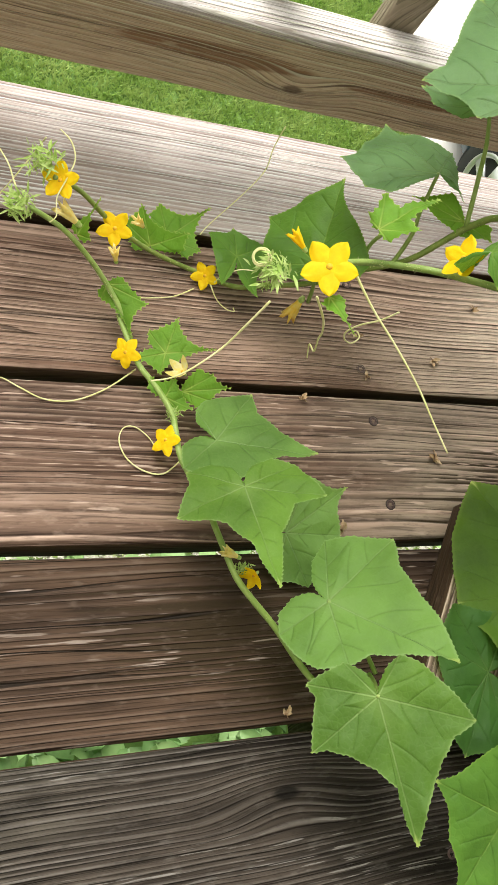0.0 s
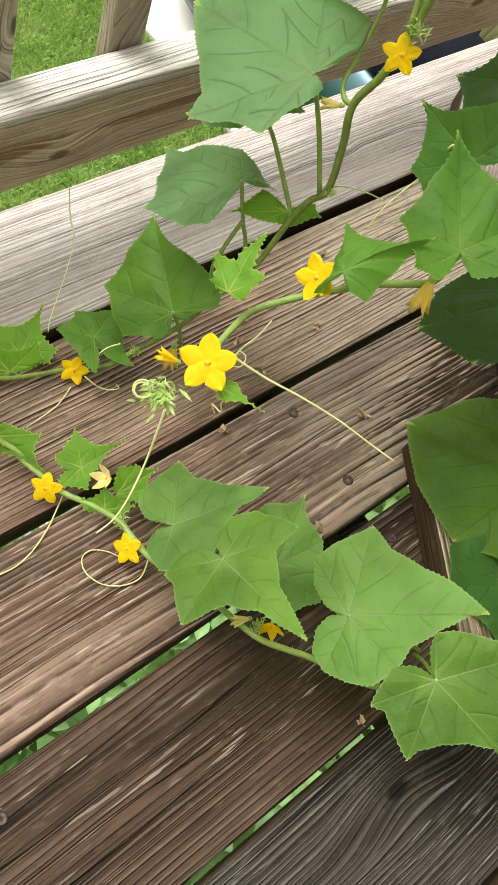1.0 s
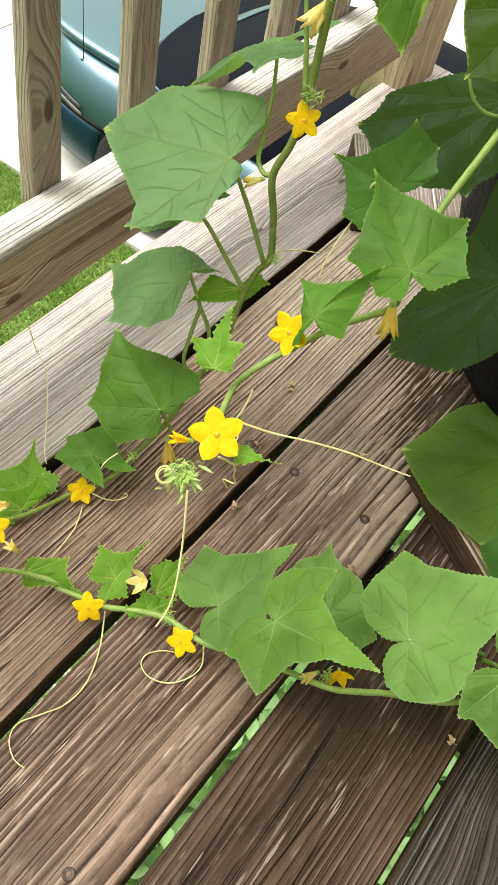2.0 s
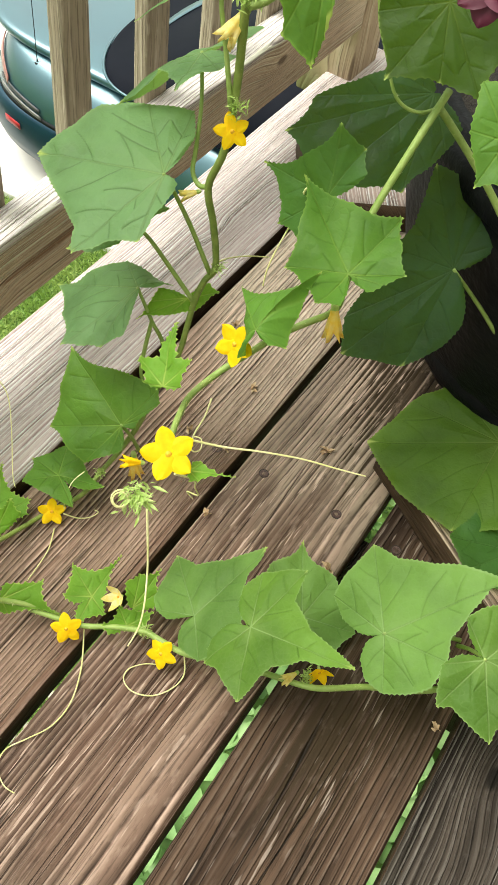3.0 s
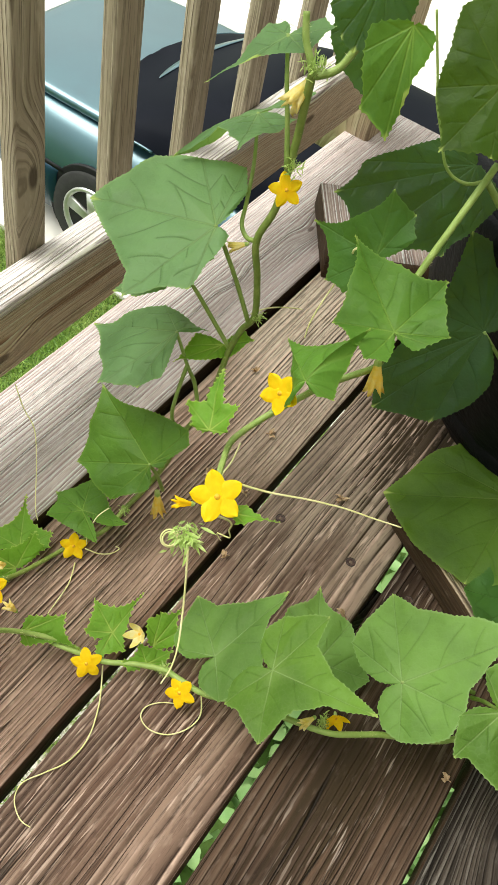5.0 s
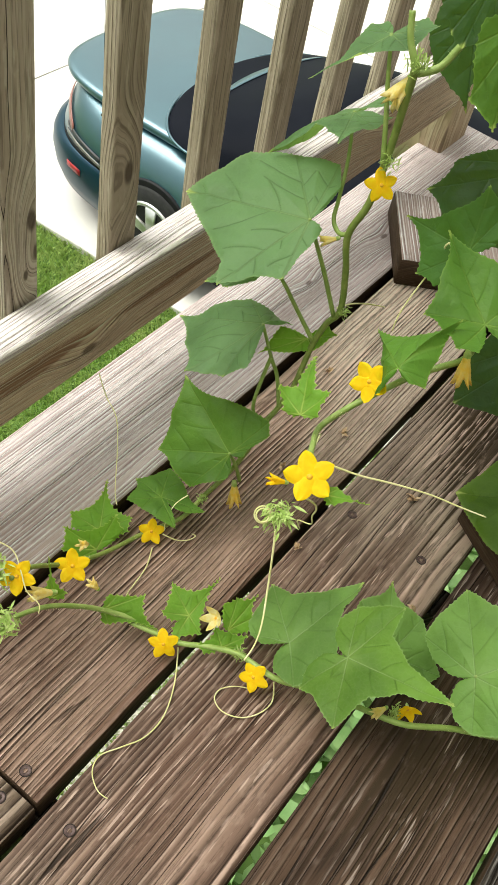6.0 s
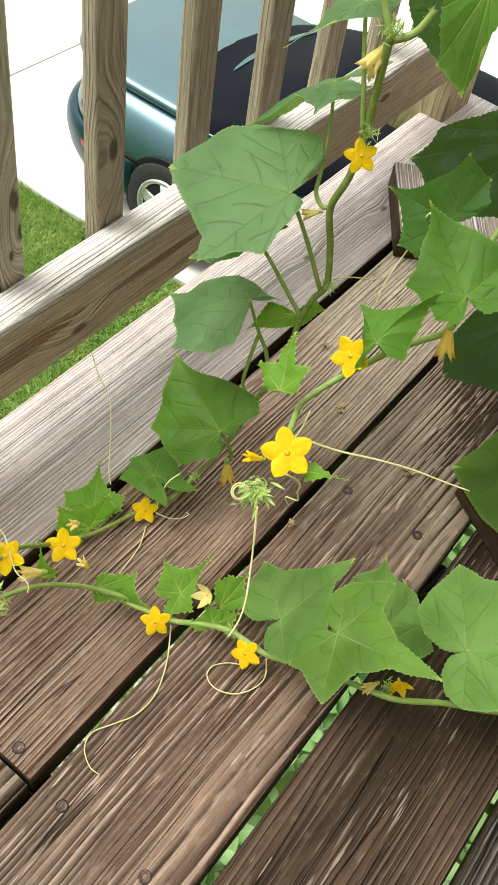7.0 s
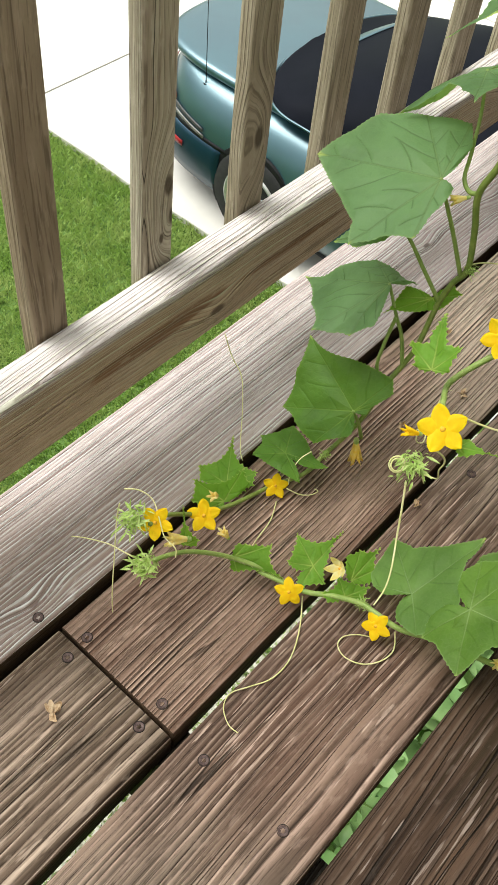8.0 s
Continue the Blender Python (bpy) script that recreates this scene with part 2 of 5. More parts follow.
def foliage(name, young, old, vein, gloss=0.42, thin=0.40, edging=0.50, ribs=0.21):
    """A leaf blade: its map holds the way off the nearest side vein and off the nearest main vein, in metres."""
    n = Nodes(name)
    uv = n.add("UVMap", uv_map="veins").outputs[0]
    sep = n.add("SeparateXYZ")
    n.link(uv, sep.inputs[0])
    branch, off = sep.outputs[0], sep.outputs[1]
    at = n.add("TexCoord").outputs["Object"]
    rnd = n.add("ObjectInfo").outputs["Random"]
    main = n.math("SUBTRACT", 1.0, n.ramp(off, 0.0001, 0.0010))
    side = n.math("SUBTRACT", 1.0, n.ramp(branch, 0.0001, 0.0010))
    net = n.add("TexVoronoi", feature="DISTANCE_TO_EDGE")
    n.link(at, net.inputs["Vector"])
    net.inputs["Scale"].default_value = 210.0
    cells = n.ramp(net.outputs[0], 0.0, 0.22)
    patch = n.noise(at, 26.0, 3.0)
    fine = n.noise(at, 420.0, 2.0)
    wide = n.math("ADD", n.math("MULTIPLY", patch, 0.5), n.math("MULTIPLY", n.noise(at, 11.0, 1.0), 0.5))
    base = n.mix(n.ramp(n.math("ADD", wide, n.math("MULTIPLY", rnd, 0.15)), 0.38, 0.72), tuple(c * 0.82 for c in old), tuple(c * 1.16 for c in young))
    base = n.mix(n.math("MULTIPLY", n.math("SUBTRACT", 1.0, cells), 0.05), base, vein)
    edge = n.add("UVMap", uv_map="margin")
    far = n.add("SeparateXYZ")
    n.link(edge.outputs[0], far.inputs[0])
    crease = n.math("SUBTRACT", 1.0, n.ramp(off, 0.0003, 0.0020))
    base = n.mix(n.math("MULTIPLY", n.math("MAXIMUM", side, n.math("MULTIPLY", crease, 0.6)), ribs), base, tuple(c * 0.45 for c in old))
    pale_run = n.math("SUBTRACT", 0.62, n.math("MULTIPLY", n.ramp(far.outputs[0], 0.10, 0.70), 0.40))
    base = n.mix(n.math("MULTIPLY", n.math("SUBTRACT", 1.0, n.ramp(far.outputs[0], 0.0, 0.42)), 0.22), base, vein)
    base = n.mix(n.math("MULTIPLY", main, pale_run), base, vein)
    base = n.mix(n.math("MULTIPLY", n.ramp(fine, 0.55, 0.8), 0.12), base, vein)
    base = n.mix(n.math("MULTIPLY", n.ramp(far.outputs[0], 0.965, 1.0), edging), base, vein)
    base = n.mix(n.math("MULTIPLY", n.ramp(far.outputs[1], 0.88, 0.97), 0.8), base, (0.46, 0.56, 0.14))
    height = n.math("SUBTRACT", n.math("MULTIPLY", cells, 0.07), n.math("ADD", n.math("MULTIPLY", main, 0.30), n.math("MULTIPLY", side, 0.18)))
    height = n.math("ADD", height, n.math("MULTIPLY", n.noise(at, 90.0, 2.0), 0.36))
    normal = n.bump(height, 0.0011)
    n.bsdf.inputs["Specular IOR Level"].default_value = 0.24
    n.done(base, n.math("ADD", gloss, n.math("MULTIPLY", fine, 0.25)))
    lit = n.add("BsdfTranslucent")
    n.link(n.mix(0.45, base, (0.35, 0.55, 0.02)), lit.inputs[0])
    n.link(normal, lit.inputs["Normal"])
    both = n.add("MixShader")
    both.inputs[0].default_value = thin
    n.link(n.bsdf.outputs[0], both.inputs[1])
    n.link(lit.outputs[0], both.inputs[2])
    n.link(both.outputs[0], n.out.inputs[0])
    return n.mat


def plain(name, colour, other, rough=0.6, scale=40.0, metal=0.0, relief=0.0, thin=0.0, coat=0.0, shine=0.5):
    """Two tones mixed by noise; thin lets light through, coat adds a clear lacquer."""
    n = Nodes(name)
    at = n.add("TexCoord").outputs["Object"]
    spot = n.noise(at, scale, 4.0, 0.6)
    base = n.mix(n.ramp(spot, 0.35, 0.68), colour, other)
    if relief:
        n.bump(n.noise(at, scale * 4, 3.0), relief)
    n.bsdf.inputs["Coat Weight"].default_value = coat
    n.bsdf.inputs["Specular IOR Level"].default_value = shine
    n.bsdf.inputs["Coat Roughness"].default_value = 0.24
    n.done(base, rough, metal)
    if thin:
        lit = n.add("BsdfTranslucent")
        n.link(base, lit.inputs[0])
        both = n.add("MixShader")
        both.inputs[0].default_value = thin
        n.link(n.bsdf.outputs[0], both.inputs[1])
        n.link(lit.outputs[0], both.inputs[2])
        n.link(both.outputs[0], n.out.inputs[0])
    return n.mat


WOOD_BLEACHED = wood("bleached_wood", (0.67, 0.585, 0.58), (0.55, 0.46, 0.452), (0.22, 0.155, 0.14), ring=290.0, streak=0.25, relief=0.0016, sweep=0.006, contrast=0.95, split=0.3, brown=(0.78, 1.12, 0.80), pith=(-0.13, 0.06, 0.003, 1.2), knots=((1.467, -0.009, 0.018, 0.004), (1.63, -0.025, 0.018, 0.005), (0.79, -0.046, 0.018, 0.004)))
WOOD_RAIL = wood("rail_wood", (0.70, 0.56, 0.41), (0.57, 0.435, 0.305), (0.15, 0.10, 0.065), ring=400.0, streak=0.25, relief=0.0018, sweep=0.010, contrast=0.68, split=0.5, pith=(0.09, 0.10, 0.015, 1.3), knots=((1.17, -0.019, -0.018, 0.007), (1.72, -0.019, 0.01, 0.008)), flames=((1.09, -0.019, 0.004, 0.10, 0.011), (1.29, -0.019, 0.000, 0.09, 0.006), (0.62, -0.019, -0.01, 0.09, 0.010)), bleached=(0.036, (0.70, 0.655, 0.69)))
WOOD_POST = wood("baluster_wood", (0.48, 0.405, 0.32), (0.36, 0.295, 0.225), (0.075, 0.053, 0.036), ring=260.0, streak=0.25, relief=0.0012, axis=2, sweep=0.008, contrast=0.5, split=0.4, pith=(0.10, 0.05, 0.010, 0.0))
WOOD_POST_KNOT = wood("knotty_baluster_wood", (0.48, 0.405, 0.32), (0.36, 0.295, 0.225), (0.075, 0.053, 0.036), ring=260.0, streak=0.25, relief=0.0012, axis=2, sweep=0.008, contrast=0.5, split=0.4, pith=(0.12, 0.05, 0.008, 0.0), knots=((-0.304, -0.009, -0.002, 0.0085), (-0.05, -0.009, 0.006, 0.006)))
WOOD_POST_SPLIT = wood("split_baluster_wood", (0.56, 0.485, 0.40), (0.44, 0.37, 0.295), (0.095, 0.066, 0.046), ring=260.0, streak=0.25, relief=0.0012, axis=2, sweep=0.010, contrast=0.5, split=1.0, pith=(0.16, 0.06, 0.006, 0.0), knots=((-0.300, 0.009, 0.012, 0.0075), (-0.355, 0.009, 0.004, 0.004), (-0.335, 0.009, 0.017, 0.006)))
WOOD_POST_BROWN = wood("brown_baluster_wood", (0.40, 0.315, 0.235), (0.29, 0.22, 0.158), (0.075, 0.053, 0.036), ring=260.0, streak=0.25, relief=0.0012, axis=2, sweep=0.008, contrast=0.4, split=0.4, pith=(0.14, 0.05, 0.008, 0.0))
WOOD_CORNER = wood("corner_post_wood", (0.60, 0.48, 0.34), (0.50, 0.385, 0.26), (0.20, 0.14, 0.09), ring=180.0, streak=0.1, relief=0.0012, axis=2, sweep=0.05, contrast=0.6, split=0.5, pith=(0.01, 0.01, 0.01, 0.0))
WOOD_BROWN = wood("brown_deck_wood", (0.37, 0.250, 0.190), (0.160, 0.090, 0.063), (0.014, 0.008, 0.005), ring=235.0, streak=0.5, relief=0.0028, sweep=0.013, contrast=1.0, split=0.6, pith=(0.12, 0.05, 0.012, 0.0), fades=((-0.22, 0.12, 0.70),), damp=0.20)
WOOD_JOINED = wood("brown_deck_wood_end", (0.42, 0.310, 0.24), (0.185, 0.128, 0.092), (0.014, 0.008, 0.005), ring=200.0, streak=0.6, relief=0.0028, sweep=0.016, contrast=1.0, split=0.6, pith=(-0.10, 0.05, 0.02, 1.2), damp=0.35)
WOOD_RED = wood("reddish_deck_wood", (0.29, 0.193, 0.147), (0.108, 0.061, 0.043), (0.014, 0.008, 0.006), ring=205.0, streak=0.85, relief=0.0026, sweep=0.014, contrast=0.80, split=0.8, pith=(-0.085, 0.05, 0.014, 0.9), fades=((0.86, 0.62, 0.24), (1.04, 1.24, 0.32)), damp=0.32, wet_shaded=((1.395, -0.030, 0.110, 0.060), (1.44, 0.024, 0.075, 0.040)))
# dark and grey boards: near-black tones that also hold the plants' shade
WOOD_DARK_SHADED = wood("shaded_dark_deck_wood", (0.100, 0.060, 0.039), (0.034, 0.0190, 0.012), (0.006, 0.004, 0.003), ring=200.0, streak=1.0, relief=0.0024, sweep=0.010, contrast=0.42, split=0.9, pith=(0.10, 0.05, 0.012, 1.1), damp=0.45, wet_shaded=((1.00, 0.004, 0.075, 0.034), (1.07, -0.030, 0.060, 0.030)))
WOOD_GREY_SHADED = wood("shaded_grey_deck_wood", (0.060, 0.046, 0.037), (0.014, 0.0100, 0.0078), (0.004, 0.003, 0.002), ring=260.0, streak=1.0, relief=0.0028, sweep=0.014, contrast=1.0, split=0.9, fades=((1.00, 0.62, 0.24),), pith=(0.15, 0.06, 0.006, 1.0), damp=0.60, knots=((1.059, 0.027, 0.018, 0.008),))
WOOD_JOIST = wood("joist_wood", (0.05, 0.038, 0.026), (0.035, 0.026, 0.018), (0.015, 0.011, 0.008))
WOOD_SIDE = wood("plank_side_wood", (0.092, 0.058, 0.034), (0.060, 0.036, 0.021), (0.02, 0.013, 0.009), streak=0.0, contrast=0.12, split=0.15, relief=0.0006)

LEAF = foliage("young_leaf", (0.136, 0.258, 0.034), (0.098, 0.208, 0.027), (0.33, 0.45, 0.16))
LEAF_COOL = foliage("cool_green_leaf", (0.150, 0.280, 0.057), (0.112, 0.228, 0.045), (0.30, 0.43, 0.16), ribs=0.22)
LEAF_UP = foliage("mid_leaf", (0.135, 0.250, 0.100), (0.100, 0.200, 0.080), (0.26, 0.39, 0.15), gloss=0.32, ribs=0.50)
LEAF_GREEN = foliage("full_green_leaf", (0.098, 0.220, 0.028), (0.066, 0.165, 0.021), (0.22, 0.35, 0.06), gloss=0.36)
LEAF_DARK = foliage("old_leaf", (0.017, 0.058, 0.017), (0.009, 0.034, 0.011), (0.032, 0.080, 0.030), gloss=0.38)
# a darker leaf green with the shade of the plant above put into it
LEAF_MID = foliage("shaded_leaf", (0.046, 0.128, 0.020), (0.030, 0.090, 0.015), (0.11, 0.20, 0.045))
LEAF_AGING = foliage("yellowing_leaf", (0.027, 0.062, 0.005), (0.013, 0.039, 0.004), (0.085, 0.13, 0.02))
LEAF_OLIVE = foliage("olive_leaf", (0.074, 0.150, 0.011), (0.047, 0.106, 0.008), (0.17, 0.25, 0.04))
LEAF_LIME = foliage("tender_leaf", (0.135, 0.300, 0.024), (0.076, 0.200, 0.018), (0.44, 0.56, 0.12), edging=0.85)
STEM = plain("green_stem", (0.24, 0.345, 0.075), (0.32, 0.42, 0.115), 0.45, 90.0, relief=0.0005, thin=0.12)
STEM_OLD = plain("dark_stem", (0.17, 0.235, 0.045), (0.24, 0.30, 0.07), 0.45, 90.0, relief=0.0005)
TENDRIL = plain("pale_tendril", (0.74, 0.72, 0.32), (0.85, 0.80, 0.48), 0.5, 60.0, thin=0.2)
PETAL = plain("yellow_petal", (0.95, 0.60, 0.002), (0.97, 0.70, 0.004), 0.6, 90.0, relief=0.00012, thin=0.35, shine=0.25)
PETAL_OLD = plain("faded_petal", (0.95, 0.78, 0.24), (0.96, 0.87, 0.48), 0.6, 160.0, relief=0.00015, thin=0.5)
PETAL_SHUT = plain("shut_petal", (0.96, 0.70, 0.10), (0.96, 0.80, 0.30), 0.6, 160.0, relief=0.00015, thin=0.5)
PETAL_HEART = plain("flower_heart", (0.72, 0.36, 0.012), (0.8, 0.5, 0.03), 0.6, 300.0)
BUD = plain("hairy_bud", (0.34, 0.50, 0.10), (0.56, 0.66, 0.26), 0.7, 200.0, thin=0.3)
DRY = plain("dry_flower", (0.40, 0.25, 0.13), (0.55, 0.42, 0.28), 0.8, 300.0)
STEEL = plain("weathered_screw", (0.045, 0.022, 0.019), (0.10, 0.06, 0.055), 0.45, 300.0, metal=0.25)
HOLE = plain("screw_hole", (0.012, 0.009, 0.007), (0.02, 0.015, 0.012), 0.9, 300.0)
POT = plain("black_plastic", (0.003, 0.0032, 0.0042), (0.0075, 0.0078, 0.0098), 0.5, 30.0, relief=0.0016, shine=0.10)
SOIL = plain("soil", (0.010, 0.007, 0.005), (0.022, 0.016, 0.011), 0.95, 120.0, relief=0.004)
CONCRETE = plain("concrete", (0.66, 0.635, 0.60), (0.57, 0.545, 0.51), 0.85, 1.4, relief=0.002)
JOINT = plain("slab_joint", (0.14, 0.13, 0.12), (0.2, 0.19, 0.17), 0.9, 8.0)
TURF = plain("turf_soil", (0.10, 0.18, 0.034), (0.14, 0.23, 0.05), 0.9, 5.0, relief=0.01)
GRASS = plain("grass_blade", (0.27, 0.41, 0.085), (0.42, 0.52, 0.17), 0.6, 3.0, thin=0.3)
HOSTA = plain("shrub_leaf", (0.17, 0.31, 0.10), (0.29, 0.43, 0.17), 0.5, 6.0, thin=0.3)
PAINT = plain("teal_car_paint", (0.009, 0.078, 0.118), (0.012, 0.092, 0.132), 0.42, 3.0, metal=0.7, coat=1.0)
PAINT_LOW = plain("teal_bumper_paint", (0.005, 0.032, 0.058), (0.007, 0.040, 0.068), 0.38, 3.0, metal=0.4, coat=0.15, shine=0.3)
PAINT.node_tree.nodes["Principled BSDF"].inputs["Coat IOR"].default_value = 1.9
PAINT.node_tree.nodes["Principled BSDF"].inputs["Coat Roughness"].default_value = 0.36
GLASS_DARK = plain("black_car_top", (0.004, 0.005, 0.009), (0.006, 0.007, 0.012), 0.6, 3.0, shine=0.05)
TYRE = plain("tyre_rubber", (0.010, 0.010, 0.011), (0.018, 0.018, 0.018), 0.8, 30.0)
ALLOY = plain("alloy_rim", (0.62, 0.63, 0.64), (0.7, 0.7, 0.71), 0.35, 20.0, metal=0.8)
LAMP_RED = plain("red_lens", (0.30, 0.010, 0.014), (0.36, 0.015, 0.02), 0.35, 20.0)
LAMP_PINK = plain("tail_lamp_lens", (0.24, 0.09, 0.075), (0.34, 0.15, 0.125), 0.3, 20.0)
LAMP_GREY = plain("grey_tail_panel", (0.03, 0.03, 0.034), (0.05, 0.05, 0.055), 0.35, 20.0)
HIGHLIGHT_SILVER = plain("silver_highlight", (0.18, 0.175, 0.175), (0.25, 0.24, 0.24), 0.4, 20.0, metal=0.5)
TRIM = plain("black_trim", (0.008, 0.008, 0.010), (0.013, 0.013, 0.015), 0.6, 20.0, shine=0.2)
PURPLE = plain("purple_petal", (0.070, 0.004, 0.020), (0.13, 0.010, 0.042), 0.55, 60.0, thin=0.2)
GRAVEL = plain("pale_gravel", (0.62, 0.58, 0.52), (0.42, 0.39, 0.35), 0.9, 30.0, relief=0.01)
SIDING = plain("house_siding", (0.30, 0.27, 0.24), (0.34, 0.31, 0.28), 0.7, 3.0)

# ---- mesh helpers ----


def mesh_of(name, verts, faces, material, smooth=True):
    me = bpy.data.meshes.new(name)
    me.from_pydata(verts, [], faces)
    me.materials.append(material)
    me.polygons.foreach_set("use_smooth", [smooth] * len(me.polygons))
    me.update()
    return me


def thing(name, place, label, category, group="", kind=""):
    ob = new(name)
    ob.empty_display_size = 0.02
    ob.location = place
    return tagged(ob, label, category, group, kind)


WORLD = {}


def part(name, data, parent, label="", m=None):
    """Links a mesh, given in world metres, as one part of a thing or of a part; m: its own pose in the world."""
    ob = new(name, data)
    ob.parent = parent
    above = WORLD.get(parent, Matrix.Translation(parent.location))
    ob.matrix_parent_inverse = above.inverted()
    WORLD[ob] = m.copy() if m is not None else Matrix.Identity(4)
    ob.matrix_basis = WORLD[ob]
    if label:
        tagged(ob, label)
    return ob


def rounded_bar(lx, ly, lz, r=0.004, steps=3, cuts=1, wobble=0.0, seed=0):
    """A bar centred on its origin with its four long edges (along x) rounded; verts and faces."""
    ring = []
    for cy, cz, a0 in ((1, 1, 0), (-1, 1, 90), (-1, -1, 180), (1, -1, 270)):
        for k in range(steps + 1):
            a = radians(a0 + 90 * k / steps)
            ring.append((cy * (ly / 2 - r) + r * math.cos(a), cz * (lz / 2 - r) + r * math.sin(a)))
    m, verts, faces = len(ring), [], []
    for i in range(cuts + 1):
        x = -lx / 2 + lx * i / cuts
        for y, z in ring:
            w = wobble * noise.noise((x * 9, y * 30 + seed * 3.1, z * 30)) if wobble else 0.0
            verts.append((x, y + w, z + w * 0.5))
    for i in range(cuts):
        for k in range(m):
            a, b = i * m + k, i * m + (k + 1) % m
            faces.append((a, b, b + m, a + m))
    faces += [tuple(reversed(range(m))), tuple(range(cuts * m, cuts * m + m))]
    return verts, faces


def tube(points, radii, sides=8, sub=4, ridge=0.0):
    """A round sweep along a smooth line through points; radii run from start to end."""
    pts = [Vector(p) for p in points]
    line = []
    for i in range(len(pts) - 1):
        p0, p1, p2, p3 = pts[max(i - 1, 0)], pts[i], pts[i + 1], pts[min(i + 2, len(pts) - 1)]
        for k in range(sub):
            t = k / sub
            line.append(0.5 * (2 * p1 + (p2 - p0) * t + (2 * p0 - 5 * p1 + 4 * p2 - p3) * t * t + (3 * p1 - p0 - 3 * p2 + p3) * t ** 3))
    line.append(pts[-1])
    verts, faces, side = [], [], Vector((0.3, 0.2, 1)).normalized()
    for i, p in enumerate(line):
        way = (line[min(i + 1, len(line) - 1)] - line[max(i - 1, 0)]).normalized()
        side = (side - way * side.dot(way)).normalized()
        other = way.cross(side)
        f = i / (len(line) - 1) * (len(radii) - 1)
        r = radii[min(int(f), len(radii) - 2)] * (1 - f % 1) + radii[min(int(f) + 1, len(radii) - 1)] * (f % 1) if f < len(radii) - 1 else radii[-1]
        for k in range(sides):
            a = 2 * math.pi * k / sides
            rr = r * (1 + ridge * (k % 2))
            verts.append(tuple(p + side * (rr * math.cos(a)) + other * (rr * math.sin(a))))
    n = len(line)
    for i in range(n - 1):
        for k in range(sides):
            a, b = i * sides + k, i * sides + (k + 1) % sides
            faces.append((a, b, b + sides, a + sides))
    faces += [tuple(reversed(range(sides))), tuple(range((n - 1) * sides, n * sides))]
    return verts, faces


def lathe(profile, sides=32, centre=(0, 0, 0)):
    """Turns (radius, height) pairs about the z axis."""
    verts, faces = [], []
    for r, z in profile:
        for k in range(sides):
            a = 2 * math.pi * k / sides
            verts.append((centre[0] + r * math.cos(a), centre[1] + r * math.sin(a), centre[2] + z))
    for i in range(len(profile) - 1):
        for k in range(sides):
            a, b = i * sides + k, i * sides + (k + 1) % sides
            faces.append((a, b, b + sides, a + sides))
    return verts, faces


def loft(sections):
    """Skins equal-length rings of points, closing the ends."""
    m, verts, faces = len(sections[0]), [], []
    for s in sections:
        verts += [tuple(p) for p in s]
    for i in range(len(sections) - 1):
        for k in range(m):
            a, b = i * m + k, i * m + (k + 1) % m
            faces.append((a, b, b + m, a + m))
    faces += [tuple(reversed(range(m))), tuple(range((len(sections) - 1) * m, len(sections) * m))]
    return verts, faces

# ---- ground: lawn, drive, house wall ----
GROUND = -3.0
turf = new("ground", mesh_of("ground", [(-400, -400, GROUND), (400, -400, GROUND), (400, 400, GROUND), (-400, 400, GROUND)], [(0, 1, 2, 3)], TURF))
tagged(turf, "mown green lawn below the raised deck", "lawn", kind="structure")



def kerb(y):
    """Where the drive meets the lawn."""
    return 2.765 + 0.02 * math.sin(y * 1.3) + 0.006 * math.sin(y * 7.0)


def slab_bar(lx, ly):
    """A slab with rounded long edges, cut finely along y."""
    v, f = rounded_bar(ly, lx, 0.10, 0.01, 3, 24)
    return [(-y, x, z) for x, y, z in v], f


drive = thing("pavement", (4.7, 3, GROUND), "pale sunlit concrete driveway in large slabs", "driveway", kind="structure")
for j, (y0, y1) in enumerate(((-9, -1.6), (-1.6, 1.5), (1.5, 4.6), (4.6, 7.7), (7.7, 10.8), (10.8, 40))):
    for x0, x1 in ((2.74, 6.6), (6.6, 10.4)):
        v, f = slab_bar(x1 - x0 - 0.016, y1 - y0 - 0.016)
        v = [(x + (x0 + x1) / 2, y + (y0 + y1) / 2, z + GROUND) for x, y, z in v]
        v = [(kerb(y) + x - 2.74 if x < 4 else x, y, z) for x, y, z in v]
        part("slab", mesh_of("slab", v, f, CONCRETE, False), drive)
bed = [(3.3, -9, GROUND + 0.02), (10.39, -9, GROUND + 0.02), (10.39, 40, GROUND + 0.02), (3.3, 40, GROUND + 0.02)]
part("joint_bed", mesh_of("joint_bed", bed, [(0, 1, 2, 3)], JOINT), drive, "dark sand in the slab joints")

rng = random.Random(5)


def blades(count, x0, y0, y1, tall):
    verts, faces = [], []
    for _ in range(count):
        y, a = rng.uniform(y0, y1), rng.uniform(0, 6.283)
        x = rng.uniform(x0, kerb(y) + 0.02)
        h, w, b = tall * rng.uniform(0.5, 1.2), rng.uniform(0.0022, 0.0048), rng.uniform(0, 6.283)
        dx, dy, lx, ly = w * math.cos(a), w * math.sin(a), h * 0.7 * math.cos(b), h * 0.7 * math.sin(b)
        k = len(verts)
        verts += [(x - dx, y - dy, GROUND), (x + dx, y + dy, GROUND), (x + dx * 0.7 + lx * 0.4, y + dy * 0.7 + ly * 0.4, GROUND + h * 0.7), (x + lx, y + ly, GROUND + h)]
        faces += [(k, k + 1, k + 2), (k, k + 2, k + 3)]
    return verts, faces


v, f = blades(240000, -2.6, 0.5, 6.2, 0.045)
grass = tagged(new("grass", mesh_of("grass", v, f, GRASS)), "short bright green lawn grass", "grass", kind="stuff")

